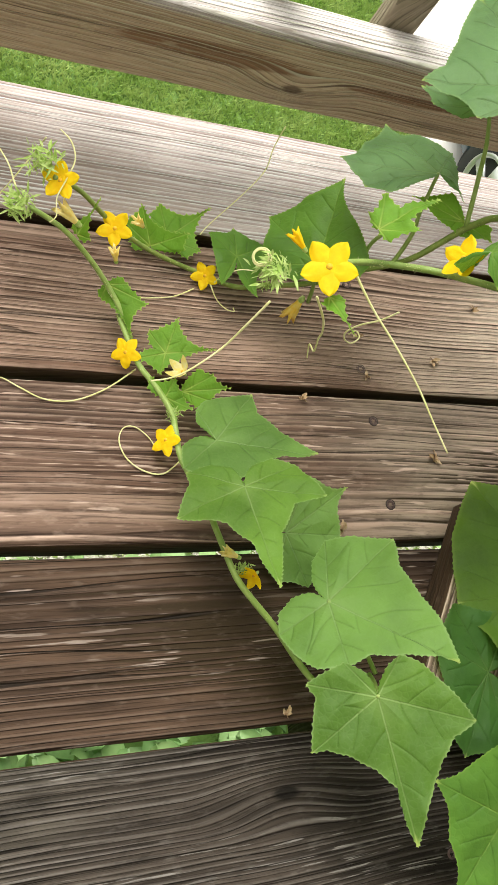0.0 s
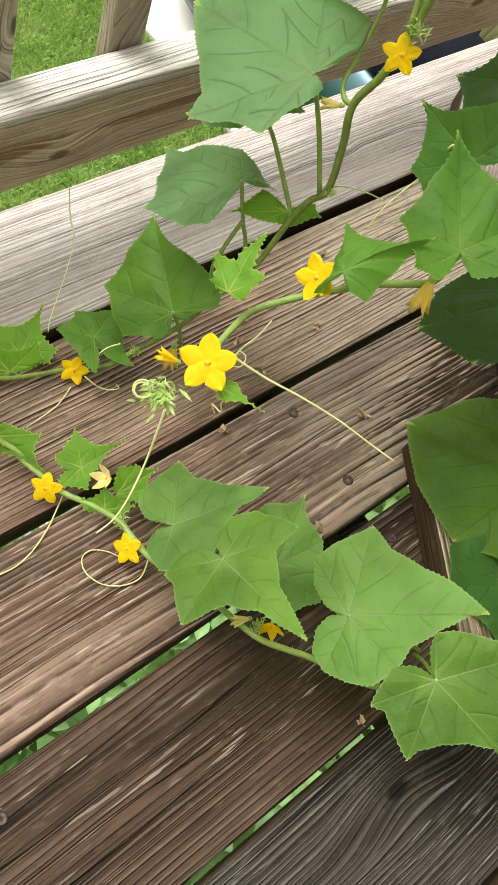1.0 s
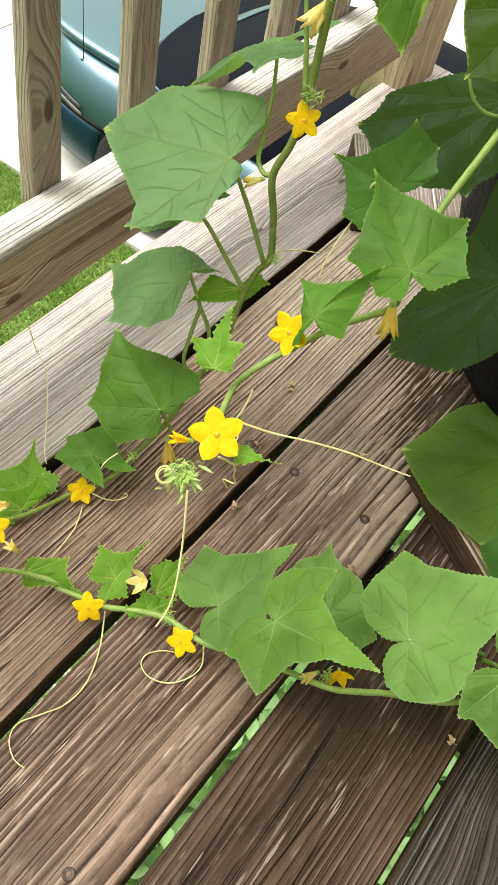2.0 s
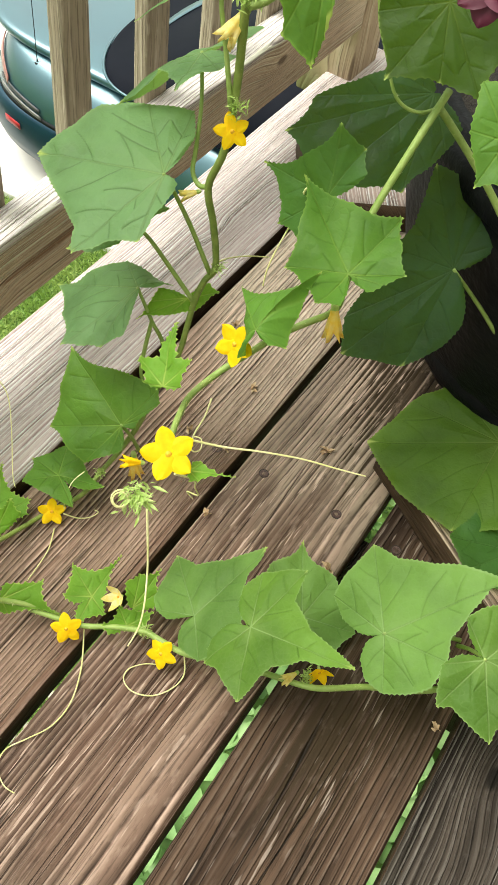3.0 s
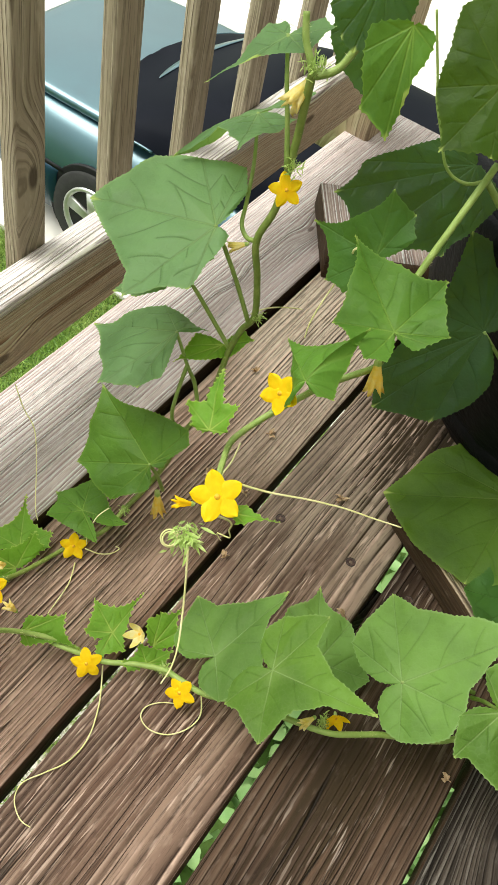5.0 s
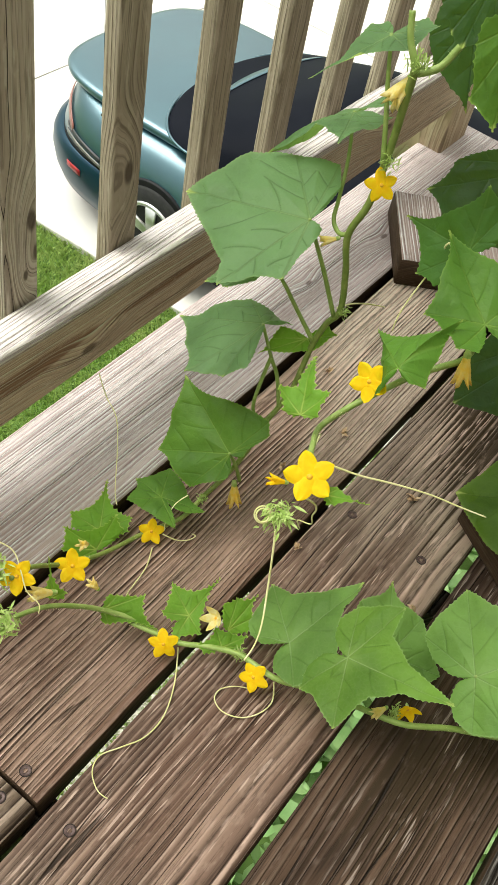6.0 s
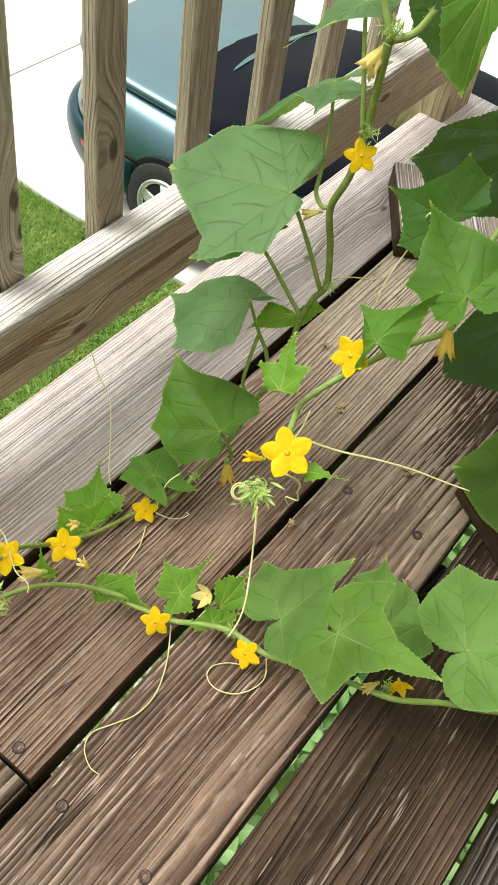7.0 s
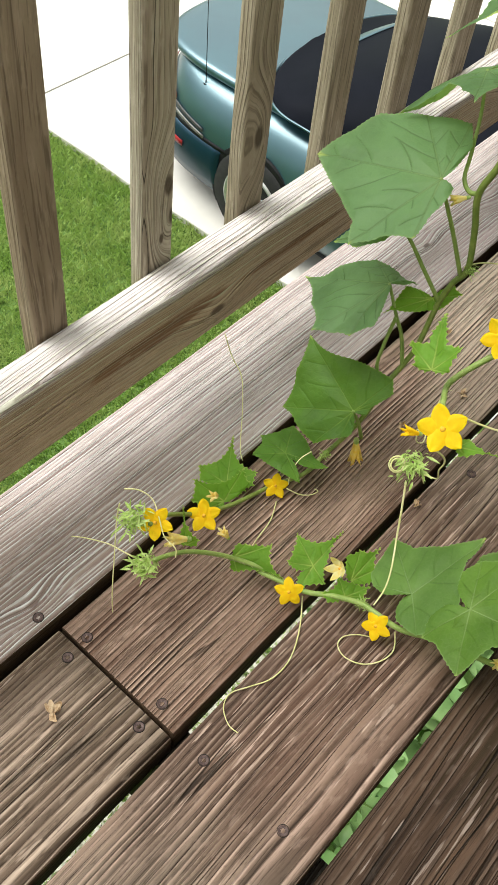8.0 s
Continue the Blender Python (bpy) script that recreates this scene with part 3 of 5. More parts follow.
pebble_v, pebble_f = [], []
for _ in range(3600):
    x, y, r = rng.uniform(-0.7, 2.7), rng.gauss(0.60, 0.10), rng.uniform(0.012, 0.035)
    k, a = len(pebble_v), rng.uniform(0, 6.28)
    for i in range(5):
        b = a + i * 1.2566
        pebble_v.append((x + r * math.cos(b), y + r * 0.8 * math.sin(b), GROUND))
        pebble_v.append((x + r * 0.7 * math.cos(b + 0.4), y + r * 0.6 * math.sin(b + 0.4), GROUND + r * 0.7))
    for i in range(5):
        j = (i + 1) % 5
        pebble_f.append((k + 2 * i, k + 2 * j, k + 2 * j + 1, k + 2 * i + 1))
    pebble_f.append(tuple(k + 2 * i + 1 for i in range(5)))
tagged(new("gravel", mesh_of("gravel", pebble_v, pebble_f, GRAVEL, False)), "pale gravel strip below the deck edge", "gravel", kind="stuff")

wall = new("wall_south", mesh_of("wall_south", *rounded_bar(12, 0.2, 9, 0.01), SIDING, False))
wall.location = (0, -1.25, 0.9)
tagged(wall, "plain pale house wall behind the deck", "wall", kind="structure")

# ---- deck ----
BOARD, THICK = 0.140, 0.036
deck = thing("floor", (0, 0, 0), "weathered brown wooden deck of long screwed boards", "deck", kind="structure")


def board(y, x0, x1, material, width=BOARD, seed=0, label=""):
    v, f = rounded_bar(x1 - x0, width, THICK, 0.0045, 3, 40, 0.0012, seed)
    me = mesh_of("deck_board", v, f, material)
    me.materials.append(WOOD_SIDE)
    for q in me.polygons:
        q.material_index = 1 if abs(q.normal.x) > 0.85 or abs(q.normal.y) > 0.85 and not (y > 0.2 and q.normal.y > 0) else 0
    return part("deck_board", me, deck, label, pose((x0 + x1) / 2, y, -THICK / 2))


RIGHT = 0.80
board(0.2235, -3.2, RIGHT, WOOD_BLEACHED, 0.137, 1, "sun-bleached pale outer board")
board(0.074, -0.4075, RIGHT, WOOD_BROWN, 0.140, 2)
board(0.074, -3.2, -0.4115, WOOD_JOINED, 0.140, 3)
board(-0.074, -3.2, RIGHT, WOOD_RED, 0.140, 4)
board(-0.223, -3.2, RIGHT, WOOD_DARK_SHADED, 0.140, 5)
board(-0.371, -3.2, RIGHT, WOOD_GREY_SHADED, 0.140, 6)
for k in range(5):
    board(-0.519 - 0.148 * k, -3.2, RIGHT, WOOD_GREY_SHADED if k % 3 else WOOD_DARK_SHADED, 0.140, 7 + k)

frame_under = thing("deck_frame", (0, 0, -0.2), "dark wooden joists and posts carrying the deck", "deck frame", kind="structure")
v, f = rounded_bar(1.5, 0.038, 0.19, 0.003)
joist_mesh = mesh_of("joist", [(y, x, z) for x, y, z in v], [tuple(reversed(q)) for q in f], WOOD_JOIST)
for k in range(-7, 2):
    part("joist", joist_mesh, frame_under, m=pose(0.406 * k, -0.475, -THICK - 0.096))
v, f = rounded_bar(3.9, 0.036, 0.19, 0.003)
part("rim_beam", mesh_of("rim_beam", v, f, WOOD_JOIST), frame_under, m=pose(-1.25, 0.152, -THICK - 0.100))
for x, y in ((-2.9, -1.0), (-2.9, 0.12), (0.7, -1.0)):
    v, f = rounded_bar(2.8, 0.14, 0.14, 0.005)
    part("support_post", mesh_of("support_post", [(z, y2, x2) for x2, y2, z in v], [tuple(reversed(q)) for q in f], WOOD_JOIST), frame_under, m=pose(x, y, GROUND + 1.38))


def screw(x, y, z=0.0, tip=0.0):
    """A round countersunk screw head with a star recess."""
    ob = part("screw", SCREW, deck, "rusty star-drive screw head", pose(x, y, z, rz=tip))
    part("screw_hole", RIM, deck, "dark countersunk screw hole", pose(x, y, z))
    return ob


def star_head():
    """A flat head with a six-pointed recess."""
    verts, faces, n = [], [], 24
    for r, h, wave in ((0.0, -0.0016, 0), (0.0017, -0.0016, 0.0005), (0.0019, 0.0002, 0.0005), (0.0039, 0.0004, 0), (0.0046, -0.0001, 0), (0.0047, -0.002, 0)):
        for k in range(n):
            a = 2 * math.pi * k / n
            q = r + (wave * math.cos(6 * a) if wave else 0)
            verts.append((q * math.cos(a), q * math.sin(a), h))
    for i in range(5):
        for k in range(n):
            a, b = i * n + k, i * n + (k + 1) % n
            faces.append((a, b, b + n, a + n))
    return mesh_of("screw", verts, faces, STEEL, False)


SCREW = star_head()
RIM = mesh_of("screw_hole", *lathe([(0.0045, 0.0002), (0.0051, 0.0004), (0.0053, -0.001)], 20), HOLE)
for x in (-1.218, -0.812, -0.406, 0.0, 0.406):
    if x not in (-0.406,):
        for y in (0.026, 0.12):
            screw(x - 0.004, y, tip=x * 90)
    for y in (-0.028, -0.111, -0.178, -0.262, -0.326, -0.41):
        screw(x + (0.003 if y < -0.1 else 0), y, tip=y * 700)
for x, y in ((-0.399, 0.12), (-0.423, 0.118), (-0.396, 0.030), (-0.423, 0.030)):
    screw(x, y)
for x in (-0.406, 0.44):
    screw(x - 0.01, 0.165)

# ---- railing ----
railing = thing("railing", (0, 0.27, 0), "weathered wooden deck railing with square balusters", "railing", kind="structure")
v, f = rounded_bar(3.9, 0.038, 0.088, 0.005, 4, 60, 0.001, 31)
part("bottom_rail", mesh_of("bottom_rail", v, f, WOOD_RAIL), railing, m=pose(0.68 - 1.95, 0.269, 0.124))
bal_v, bal_f = rounded_bar(0.92, 0.018, 0.038, 0.003, 3, 12, 0.0008, 41)
bal_mesh = mesh_of("baluster", [(z, y, x) for x, y, z in bal_v], [tuple(reversed(q)) for q in bal_f], WOOD_POST)
bal_knot, bal_split, bal_brown = bal_mesh.copy(), bal_mesh.copy(), bal_mesh.copy()
bal_knot.materials[0], bal_split.materials[0], bal_brown.materials[0] = WOOD_POST_KNOT, WOOD_POST_SPLIT, WOOD_POST_BROWN
special = {0: (bal_knot, 0.0025), -1: (bal_split, 0.0045), -2: (bal_brown, 0.0015)}
for k in range(-14, 6):
    cut, aside = special.get(k, (bal_mesh, 0.0))
    x = -0.019 + 0.1275 * k + aside
    part("baluster", cut, railing, m=pose(x, 0.2975, 0.09 + 0.46, rx=0.3 * math.sin(k * 2.3), ry=0.5 * math.sin(k * 1.7), rz=180 * (k % 2)))
v, f = rounded_bar(1.25, 0.089, 0.089, 0.006, 4, 12, 0.0008, 51)
part("corner_post", mesh_of("corner_post", [(z, y, x) for x, y, z in v], [tuple(reversed(q)) for q in f], WOOD_CORNER), railing, m=pose(0.727, 0.2945, 0.58))

# ---- planks under the pot ----


def plank(corner, along, length, width, height, material, label):
    a = Vector((*along, 0)).normalized()
    b = Vector((a.y, -a.x, 0))
    v, f = rounded_bar(length, width, height, 0.003, 3, 6, 0.0006, 61)
    me = mesh_of("plank", v, f, material)
    me.materials.append(WOOD_SIDE)
    for q in me.polygons:
        q.material_index = 0 if abs(q.normal.z) > 0.6 else 1
    ob = new("plank", me)
    c = Vector((*corner, 0)) + a * (length / 2) + b * (width / 2)
    ob.matrix_world = pose(c.x, c.y, height / 2 + 0.001, rz=math.degrees(math.atan2(a.y, a.x)))
    return tagged(ob, label, "plank", "planks under the pot")


plank((0.352, 0.136), (0.82, 0.57), 0.15, 0.14, 0.040, WOOD_BLEACHED, "short pale wooden plank lying flat on the deck")
plank((-0.032, -0.285), (0.52, 0.85), 0.20, 0.14, 0.038, WOOD_JOINED, "short brown wooden plank lying flat on the deck")

# ---- pot ----
PX, PY, PZ = 0.345, -0.235, 0.042
pot = thing("plant_pot", (PX, PY, PZ), "large black barrel-shaped planter standing on planks", "planter")
v, f = lathe([(0.0, 0.0), (0.195, 0.0), (0.2, 0.006), (0.225, 0.07), (0.248, 0.16), (0.258, 0.24), (0.262, 0.30), (0.25, 0.302), (0.246, 0.27), (0.0, 0.265)], 96, (PX, PY, PZ))
rib = [(PX + (x - PX) * (1 + 0.006 * ((i % 96) % 3 == 0)), PY + (y - PY) * (1 + 0.006 * ((i % 96) % 3 == 0)), z) for i, (x, y, z) in enumerate(v)]
part("tub", mesh_of("tub", rib, f, POT), pot, "ribbed black plastic barrel")
for z, r in ((0.03, 0.214), (0.255, 0.2625)):
    v, f = lathe([(r, 0.0), (r + 0.005, 0.004), (r + 0.005, 0.026), (r, 0.03)], 64, (PX, PY, PZ + z))
    part("hoop", mesh_of("hoop", v, f, POT), pot)
v, f = lathe([(0.0, 0.012), (0.12, 0.008), (0.243, 0.0)], 32, (PX, PY, PZ + 0.272))
part("soil", mesh_of("soil", v, f, SOIL), pot, "dark potting soil")

# ---- cucumber plant ----


def leaf_mesh(base, normal, apex, lobes, material, edge=0.22, teeth=0.0008, seed=0, ruffle=0.0040, bulge=0.0030):
    """A lobed blade. base: where the petiole joins; lobes: (degrees from the apex, length in mm, lift in mm) of each lobe's tip,
    in turn from the notch on one side to the notch on the other; a fourth entry marks a rounded shoulder (1) or a mere turn of the edge without a vein (2). Main veins run to the tips."""
    z = Vector(normal).normalized()
    x = Vector(apex)
    x = (x - z * x.dot(z)).normalized()
    y = z.cross(x)
    o = Vector(base)
    rnd = random.Random(seed)
    soft = [len(q) > 3 for q in lobes]
    bare = [len(q) > 3 and q[3] == 2 for q in lobes]
    tips = [(radians(q[0]), q[1] / 1000, q[2] / 1000) for q in lobes]
    small = min(t[1] for t in tips) if not any(bare) else 0.006
    closed = any(bare)
    a0, a1 = tips[0][0], tips[-1][0]
    gap = 2 * math.pi - (a1 - a0)
    notch = 0.10 * small
    ring = [(a0 - gap * 0.40, notch, 0.0, 0)]
    if gap > 1.2 and not closed:
        ring.append((a0 - min(0.45, gap * 0.25), tips[0][1] * 0.80, tips[0][2] * 0.5, 0))
    for i, t in enumerate(tips):
        ring.append((*t, 0 if soft[i] else 1))
        if i + 1 < len(tips):
            u = tips[i + 1]
            p = Vector((math.cos(t[0]) * t[1], math.sin(t[0]) * t[1]))
            q = Vector((math.cos(u[0]) * u[1], math.sin(u[0]) * u[1]))
            d = u[0] - t[0]
            mid = (p + q) / 2
            if d > 0.25 and not bare[i] and not bare[i + 1]:
                k = (edge if 0 in (lobes[i][0], lobes[i + 1][0]) else edge * 0.35) if d < 2.2 else -0.6
                mid = mid * (1 - k * min(1.0, (p - q).length / max(mid.length, 1e-4) * 0.7))
                ring.append((t[0] + math.remainder(math.atan2(mid.y, mid.x) - t[0], 2 * math.pi), mid.length, (t[2] + u[2]) / 2, 0))
    if gap > 1.2 and not closed:
        ring.append((a1 + min(0.45, gap * 0.25), tips[-1][1] * 0.80, tips[-1][2] * 0.5, 0))
    ring.append((a1 + gap * 0.40, notch, 0.0, 0))
    rim, veins = [], []
    tooth = 0
    for i in range(len(ring) - 1):
        p, q = ring[i], ring[i + 1]
        pv = Vector((math.cos(p[0]) * p[1], math.sin(p[0]) * p[1]))
        qv = Vector((math.cos(q[0]) * q[1], math.sin(q[0]) * q[1]))
        n = max(2, int((pv - qv).length / 0.0011))
        out = Vector((qv.y - pv.y, pv.x - qv.x)).normalized()
        bow = (pv - qv).length * (-0.095 if (p[3] or q[3]) and not (p[3] and q[3]) else 0.03)
        if closed and not (i == 0 or i == len(ring) - 2):
            bow = (pv - qv).length * 0.02
        for k in range(n):
            t = k / n
            if p[3]:
                t = t * t * 0.45 + t * 0.55
            elif q[3]:
                t = 1 - ((1 - t) ** 2 * 0.45 + (1 - t) * 0.55)
            w = pv.lerp(qv, t)
            if i == 0 or i == len(ring) - 2:
                w = w + out * abs(bow) * math.sin(t * math.pi) * 2.5
            else:
                w = w + out * bow * math.sin(t * math.pi)
            jag = 0.0
            if not (p[3] and k == 0):
                tooth += 1
                jag = teeth * ((1.0, 0.1, -0.2, 0.1)[tooth % 4]) * rnd.uniform(0.5, 1.4)
            lift = p[2] * (1 - t) + q[2] * t
            rim.append((w, lift, out * jag))
    axes = [(Vector((math.cos(q[0]), math.sin(q[0]))), q[1]) for q, plain_edge in zip(tips, bare) if not plain_edge]
    sharp = [0.0 if soft[i] else (1.0 if lobes[i][0] == 0 else 0.96) for i in range(len(tips)) if not bare[i]]
    order = sorted((i for i in range(len(tips)) if not bare[i]), key=lambda i: tips[i][0])
    reach = sorted((math.atan2(w.y, w.x), w.length) for w, _, _ in rim)
    branches = []
    for i in order:
        a, rl = tips[i][0], tips[i][1]
        for way in (-1, 1):
            near = order.index(i) + way
            limit = abs(tips[order[near]][0] - a) * 0.50 if 0 <= near < len(order) else 0.9
            t = 0.22 + 0.08 * (way > 0)
            while t < 0.86:
                p = Vector((math.cos(a), math.sin(a))) * rl * t
                turn, line = radians(52 + rnd.uniform(-6, 6)), [p]
                for _ in range(14):
                    p = p + Vector((math.cos(a + way * turn), math.sin(a + way * turn))) * 0.0035
                    turn *= 0.955
                    b = math.atan2(p.y, p.x)
                    edge_at = min(reach, key=lambda q: abs(math.remainder(q[0] - b, 2 * math.pi)))[1]
                    if abs(math.remainder(b - a, 2 * math.pi)) > limit or p.length > edge_at * 0.93:
                        break
                    line.append(p)
                if len(line) > 2:
                    branches += list(zip(line, line[1:]))
                t += max(0.27, 0.021 / rl) * rnd.uniform(0.85, 1.2)
    seg_a = np.array([(p.x, p.y) for p, q in branches] or [(9.0, 9.0)])
    seg_d = np.array([(q.x - p.x, q.y - p.y) for p, q in branches] or [(1.0, 0.0)])
    seg_l = (seg_d ** 2).sum(1)

    count = 22 if max(q[1] for q in tips) < 0.03 else 64 if max(q[1] for q in tips) > 0.07 else 46
    rings = [0.0] + [0.965 * (k / count) ** 0.9 for k in range(1, count + 1)] + [0.984, 1.0]
    spots = [(s, lift, w * s + jag * max(0.0, (s - 0.94) / 0.06)) for s in rings for w, lift, jag in rim]
    flat = np.array([(p.x, p.y) for _, _, p in spots])
    gaps = np.full(len(flat), 9.0)
    for start, way_to, long2 in zip(seg_a, seg_d, seg_l):
        from_start = flat - start
        t = np.clip((from_start @ way_to) / long2, 0, 1)[:, None]
        gaps = np.minimum(gaps, np.sqrt(((from_start - way_to * t) ** 2).sum(1)))
    verts, faces, uvs, margins = [], [], [], []
    for (s, lift, p), gap_b in zip(spots, gaps):
        best = (1e9, 0.0, 0.0)
        for (ax, rl), keen in zip(axes, sharp):
            al = p.dot(ax)
            off = abs(p.x * ax.y - p.y * ax.x)
            if al < 0:
                off = p.length
            if off < best[0]:
                best = (off, max(al, 0.0), (max(al, 0.0) / rl - off * 30) * keen)
        h = lift * s * s
        h += bulge * (1 - math.exp(-(best[0] / 0.009) ** 2)) * (1 - 0.6 * s ** 3) - 0.0008
        h += ruffle * s * s * noise.noise((p.x * 45 + seed * 7.3, p.y * 45, seed * 1.9))
        h += ruffle * 0.15 * s * noise.noise((p.x * 140, p.y * 140 + seed * 2.2, 4.0))
        h -= 0.0004 * math.exp(-(gap_b / 0.0012) ** 2)
        verts.append(tuple(o + x * p.x + y * p.y + z * h))
        uvs.append((float(gap_b), best[0]))
        margins.append((s, max(0.0, best[2])))
    m = len(rim)
    for i in range(len(rings) - 1):
        for k in range(m - 1):
            a, b = i * m + k, i * m + k + 1
            if i == 0:
                faces.append((0, a + m, b + m))
            else:
                faces.append((a, a + m, b + m, b))
    me = mesh_of("leaf", verts, faces, material)
    layer = me.uv_layers.new(name="veins")
    for loop in me.loops:
        layer.data[loop.index].uv = uvs[loop.vertex_index]
    layer = me.uv_layers.new(name="margin")
    for loop in me.loops:
        layer.data[loop.index].uv = margins[loop.vertex_index]
    return me


def leaf(plant, base, normal, apex, lobes, material=LEAF, petiole=None, seed=0, edge=0.22, label="", **more):
    ob = part("leaf", leaf_mesh(base, normal, apex, lobes, material, edge, seed=seed, **more), plant, label)
    if petiole:
        v, f = tube(petiole, [0.0014, 0.0018, 0.0021], 8, 4)
        part("petiole", mesh_of("petiole", v, f, STEM), ob)
    return ob


def petal_mesh(length, width, curl, material, seed=0):
    verts, faces, nu, nv = [], [], 9, 6
    for i in range(nu + 1):
        s = i / nu
        half = 0.5 * width * (0.78 + 0.64 * s) * (1 - s ** 2.3) ** 0.74
        half = max(half, 0.0003)
        for j in range(nv + 1):
            c = 2 * j / nv - 1
            z = curl * s * s * length - 0.10 * width * c * c + 0.0011 * noise.noise((s * 4 + seed, c * 2.5, seed * 1.3)) * (0.3 + s)
            z -= 0.0007 * math.exp(-(c * 4) ** 2)
            verts.append((s * length, c * half, z))
    for i in range(nu):
        for j in range(nv):
            a = i * (nv + 1) + j
            faces.append((a, a + nv + 1, a + nv + 2, a + 1))
    return mesh_of("petal", verts, faces, material)


def flower(plant, place, facing, size, turn=0.0, curl=0.12, material=PETAL, petals=5, label="open yellow cucumber flower", spread=1.0, fat=0.39):
    z = Vector(facing).normalized()
    m = Matrix.Translation(place) @ z.to_track_quat("Z", "Y").to_matrix().to_4x4()
    v, f = lathe([(0.0, 0.0012), (0.0011, 0.0012), (0.0016, 0.0004), (0.0021, 0.0), (0.0012, -0.003), (0.0012, -0.006)], 12)
    k = size / 0.036
    heart = part("flower", mesh_of("flower", [(a * k, b * k, c * k) for a, b, c in v], f, PETAL_HEART), plant, label, m)
    for i in range(petals):
        me = petal_mesh(size * 0.5, size * fat, curl + 0.06 * math.sin(i * 2.1 + turn), material, i + turn)
        ob = new("petal", me)
        ob.parent = heart
        ob.matrix_basis = pose(0, 0, 0.0003 * (i % 2), rz=turn + 360 / petals * i) @ pose(0, 0, 0, ry=-90 * (1 - spread))
    v, f = lathe([(0.0008, -0.012), (0.002, -0.010), (0.0026, -0.006), (0.0022, -0.001)], 10)
    ob = new("calyx", mesh_of("calyx", [(a * k, b * k, c * k) for a, b, c in v], f, BUD))
    ob.parent = heart
    return heart


def closed_flower(plant, place, way, length, material=PETAL_OLD, label="closed fading yellow flower"):
    """A shut, drooping flower: five folded petals round a thin cone."""
    z = Vector(way).normalized()
    m = Matrix.Translation(place) @ z.to_track_quat("Z", "Y").to_matrix().to_4x4()
    prof = [(0.10, 0.0), (0.13, 0.25), (0.17, 0.5), (0.19, 0.75), (0.23, 0.98), (0.10, 0.86), (0.04, 0.6)]
    verts, faces, sides = [], [], 20
    for r, h in prof:
        for k in range(sides):
            a = 2 * math.pi * k / sides
            rr = r * 1.3 * (1 + 0.45 * math.cos(5 * a) * h) * length
            verts.append((rr * math.cos(a), rr * math.sin(a), h * length * (1 + 0.20 * math.cos(5 * a + 0.6) * h * h)))
    for i in range(len(prof) - 1):
        for k in range(sides):
            a, b = i * sides + k, i * sides + (k + 1) % sides
            faces.append((a, b, b + sides, a + sides))
    ob = part("withered_flower", mesh_of("withered_flower", verts, faces, material), plant, label, m)
    v, f = lathe([(0.0, -0.30), (0.10, -0.26), (0.15, -0.1), (0.13, 0.08)], 10)
    cup = new("calyx", mesh_of("calyx", [(a * length, b * length, c * length) for a, b, c in v], f, BUD))
    cup.parent = ob
    return ob


def bud_cluster(plant, place, size, seed, down=(0, 0, 1)):
    """A hairy growing tip: folded leaflets and buds in a tight tuft."""
    rnd = random.Random(seed)
    verts, faces = [], []
    d = Vector(down).normalized()
    for i in range(110):
        w = (Vector((rnd.gauss(0, 1), rnd.gauss(0, 1), rnd.gauss(0, 1))).normalized() + d * 0.7).normalized()
        at = Vector(place) + Vector((rnd.gauss(0, 1), rnd.gauss(0, 1), rnd.gauss(0, 1))) * size * 0.22
        ln = size * rnd.uniform(0.2, 0.55)
        q = w.to_track_quat("X", "Z").to_matrix()
        k = len(verts)
        wd = ln * rnd.uniform(0.05, 0.14)
        for s, h in ((0, 0.2), (0.35, 1), (0.7, 0.7), (1, 0.02)):
            for c, lift in ((-1, 0.5), (0, 0), (1, 0.5)):
                verts.append(tuple(at + q @ Vector((s * ln, c * h * wd, lift * h * wd))))
        for r in range(3):
            for c in range(2):
                a = k + r * 3 + c
                faces.append((a, a + 3, a + 4, a + 1))
    tuft = part("growing_tip", mesh_of("growing_tip", verts, faces, BUD), plant, "pale green hairy growing tip with buds")
    return tuft


def hairs(line, radius, count, seed):
    """Short stiff hairs along a stem."""
    rnd = random.Random(seed)
    verts, faces = [], []
    pts = [Vector(p) for p in line]
    for _ in range(count):
        i = rnd.randrange(len(pts) - 1)
        p = pts[i].lerp(pts[i + 1], rnd.random())
        w = Vector((rnd.gauss(0, 1), rnd.gauss(0, 1), rnd.gauss(0, 1))).normalized()
        s = w.orthogonal().normalized() * 0.00016
        a, b = p + w * radius * 0.8, p + w * (radius + rnd.uniform(0.0008, 0.0022))
        k = len(verts)
        verts += [tuple(a - s), tuple(a + s), tuple(b)]
        faces.append((k, k + 1, k + 2))
    return verts, faces


def stem(plant, line, radii, material=STEM, seed=0, hair=260):
    v, f = tube(line, radii, 10, 5, 0.07)
    ob = part("stem", mesh_of("stem", v, f, material), plant)
    if hair:
        v, f = hairs(line, sum(radii) / len(radii), hair, seed)
        tagged(part("hairs", mesh_of("hairs", v, f, TENDRIL), ob, "fine pale hairs"), kind="stuff")
    return ob


def tendril(plant, line, radius=0.00055):
    v, f = tube([(a, b, max(c, 0.0022)) for a, b, c in line], [radius * 1.25, radius, radius * 0.8], 6, 6)
    return part("tendril", mesh_of("tendril", v, f, TENDRIL), plant, "thin pale tendril")


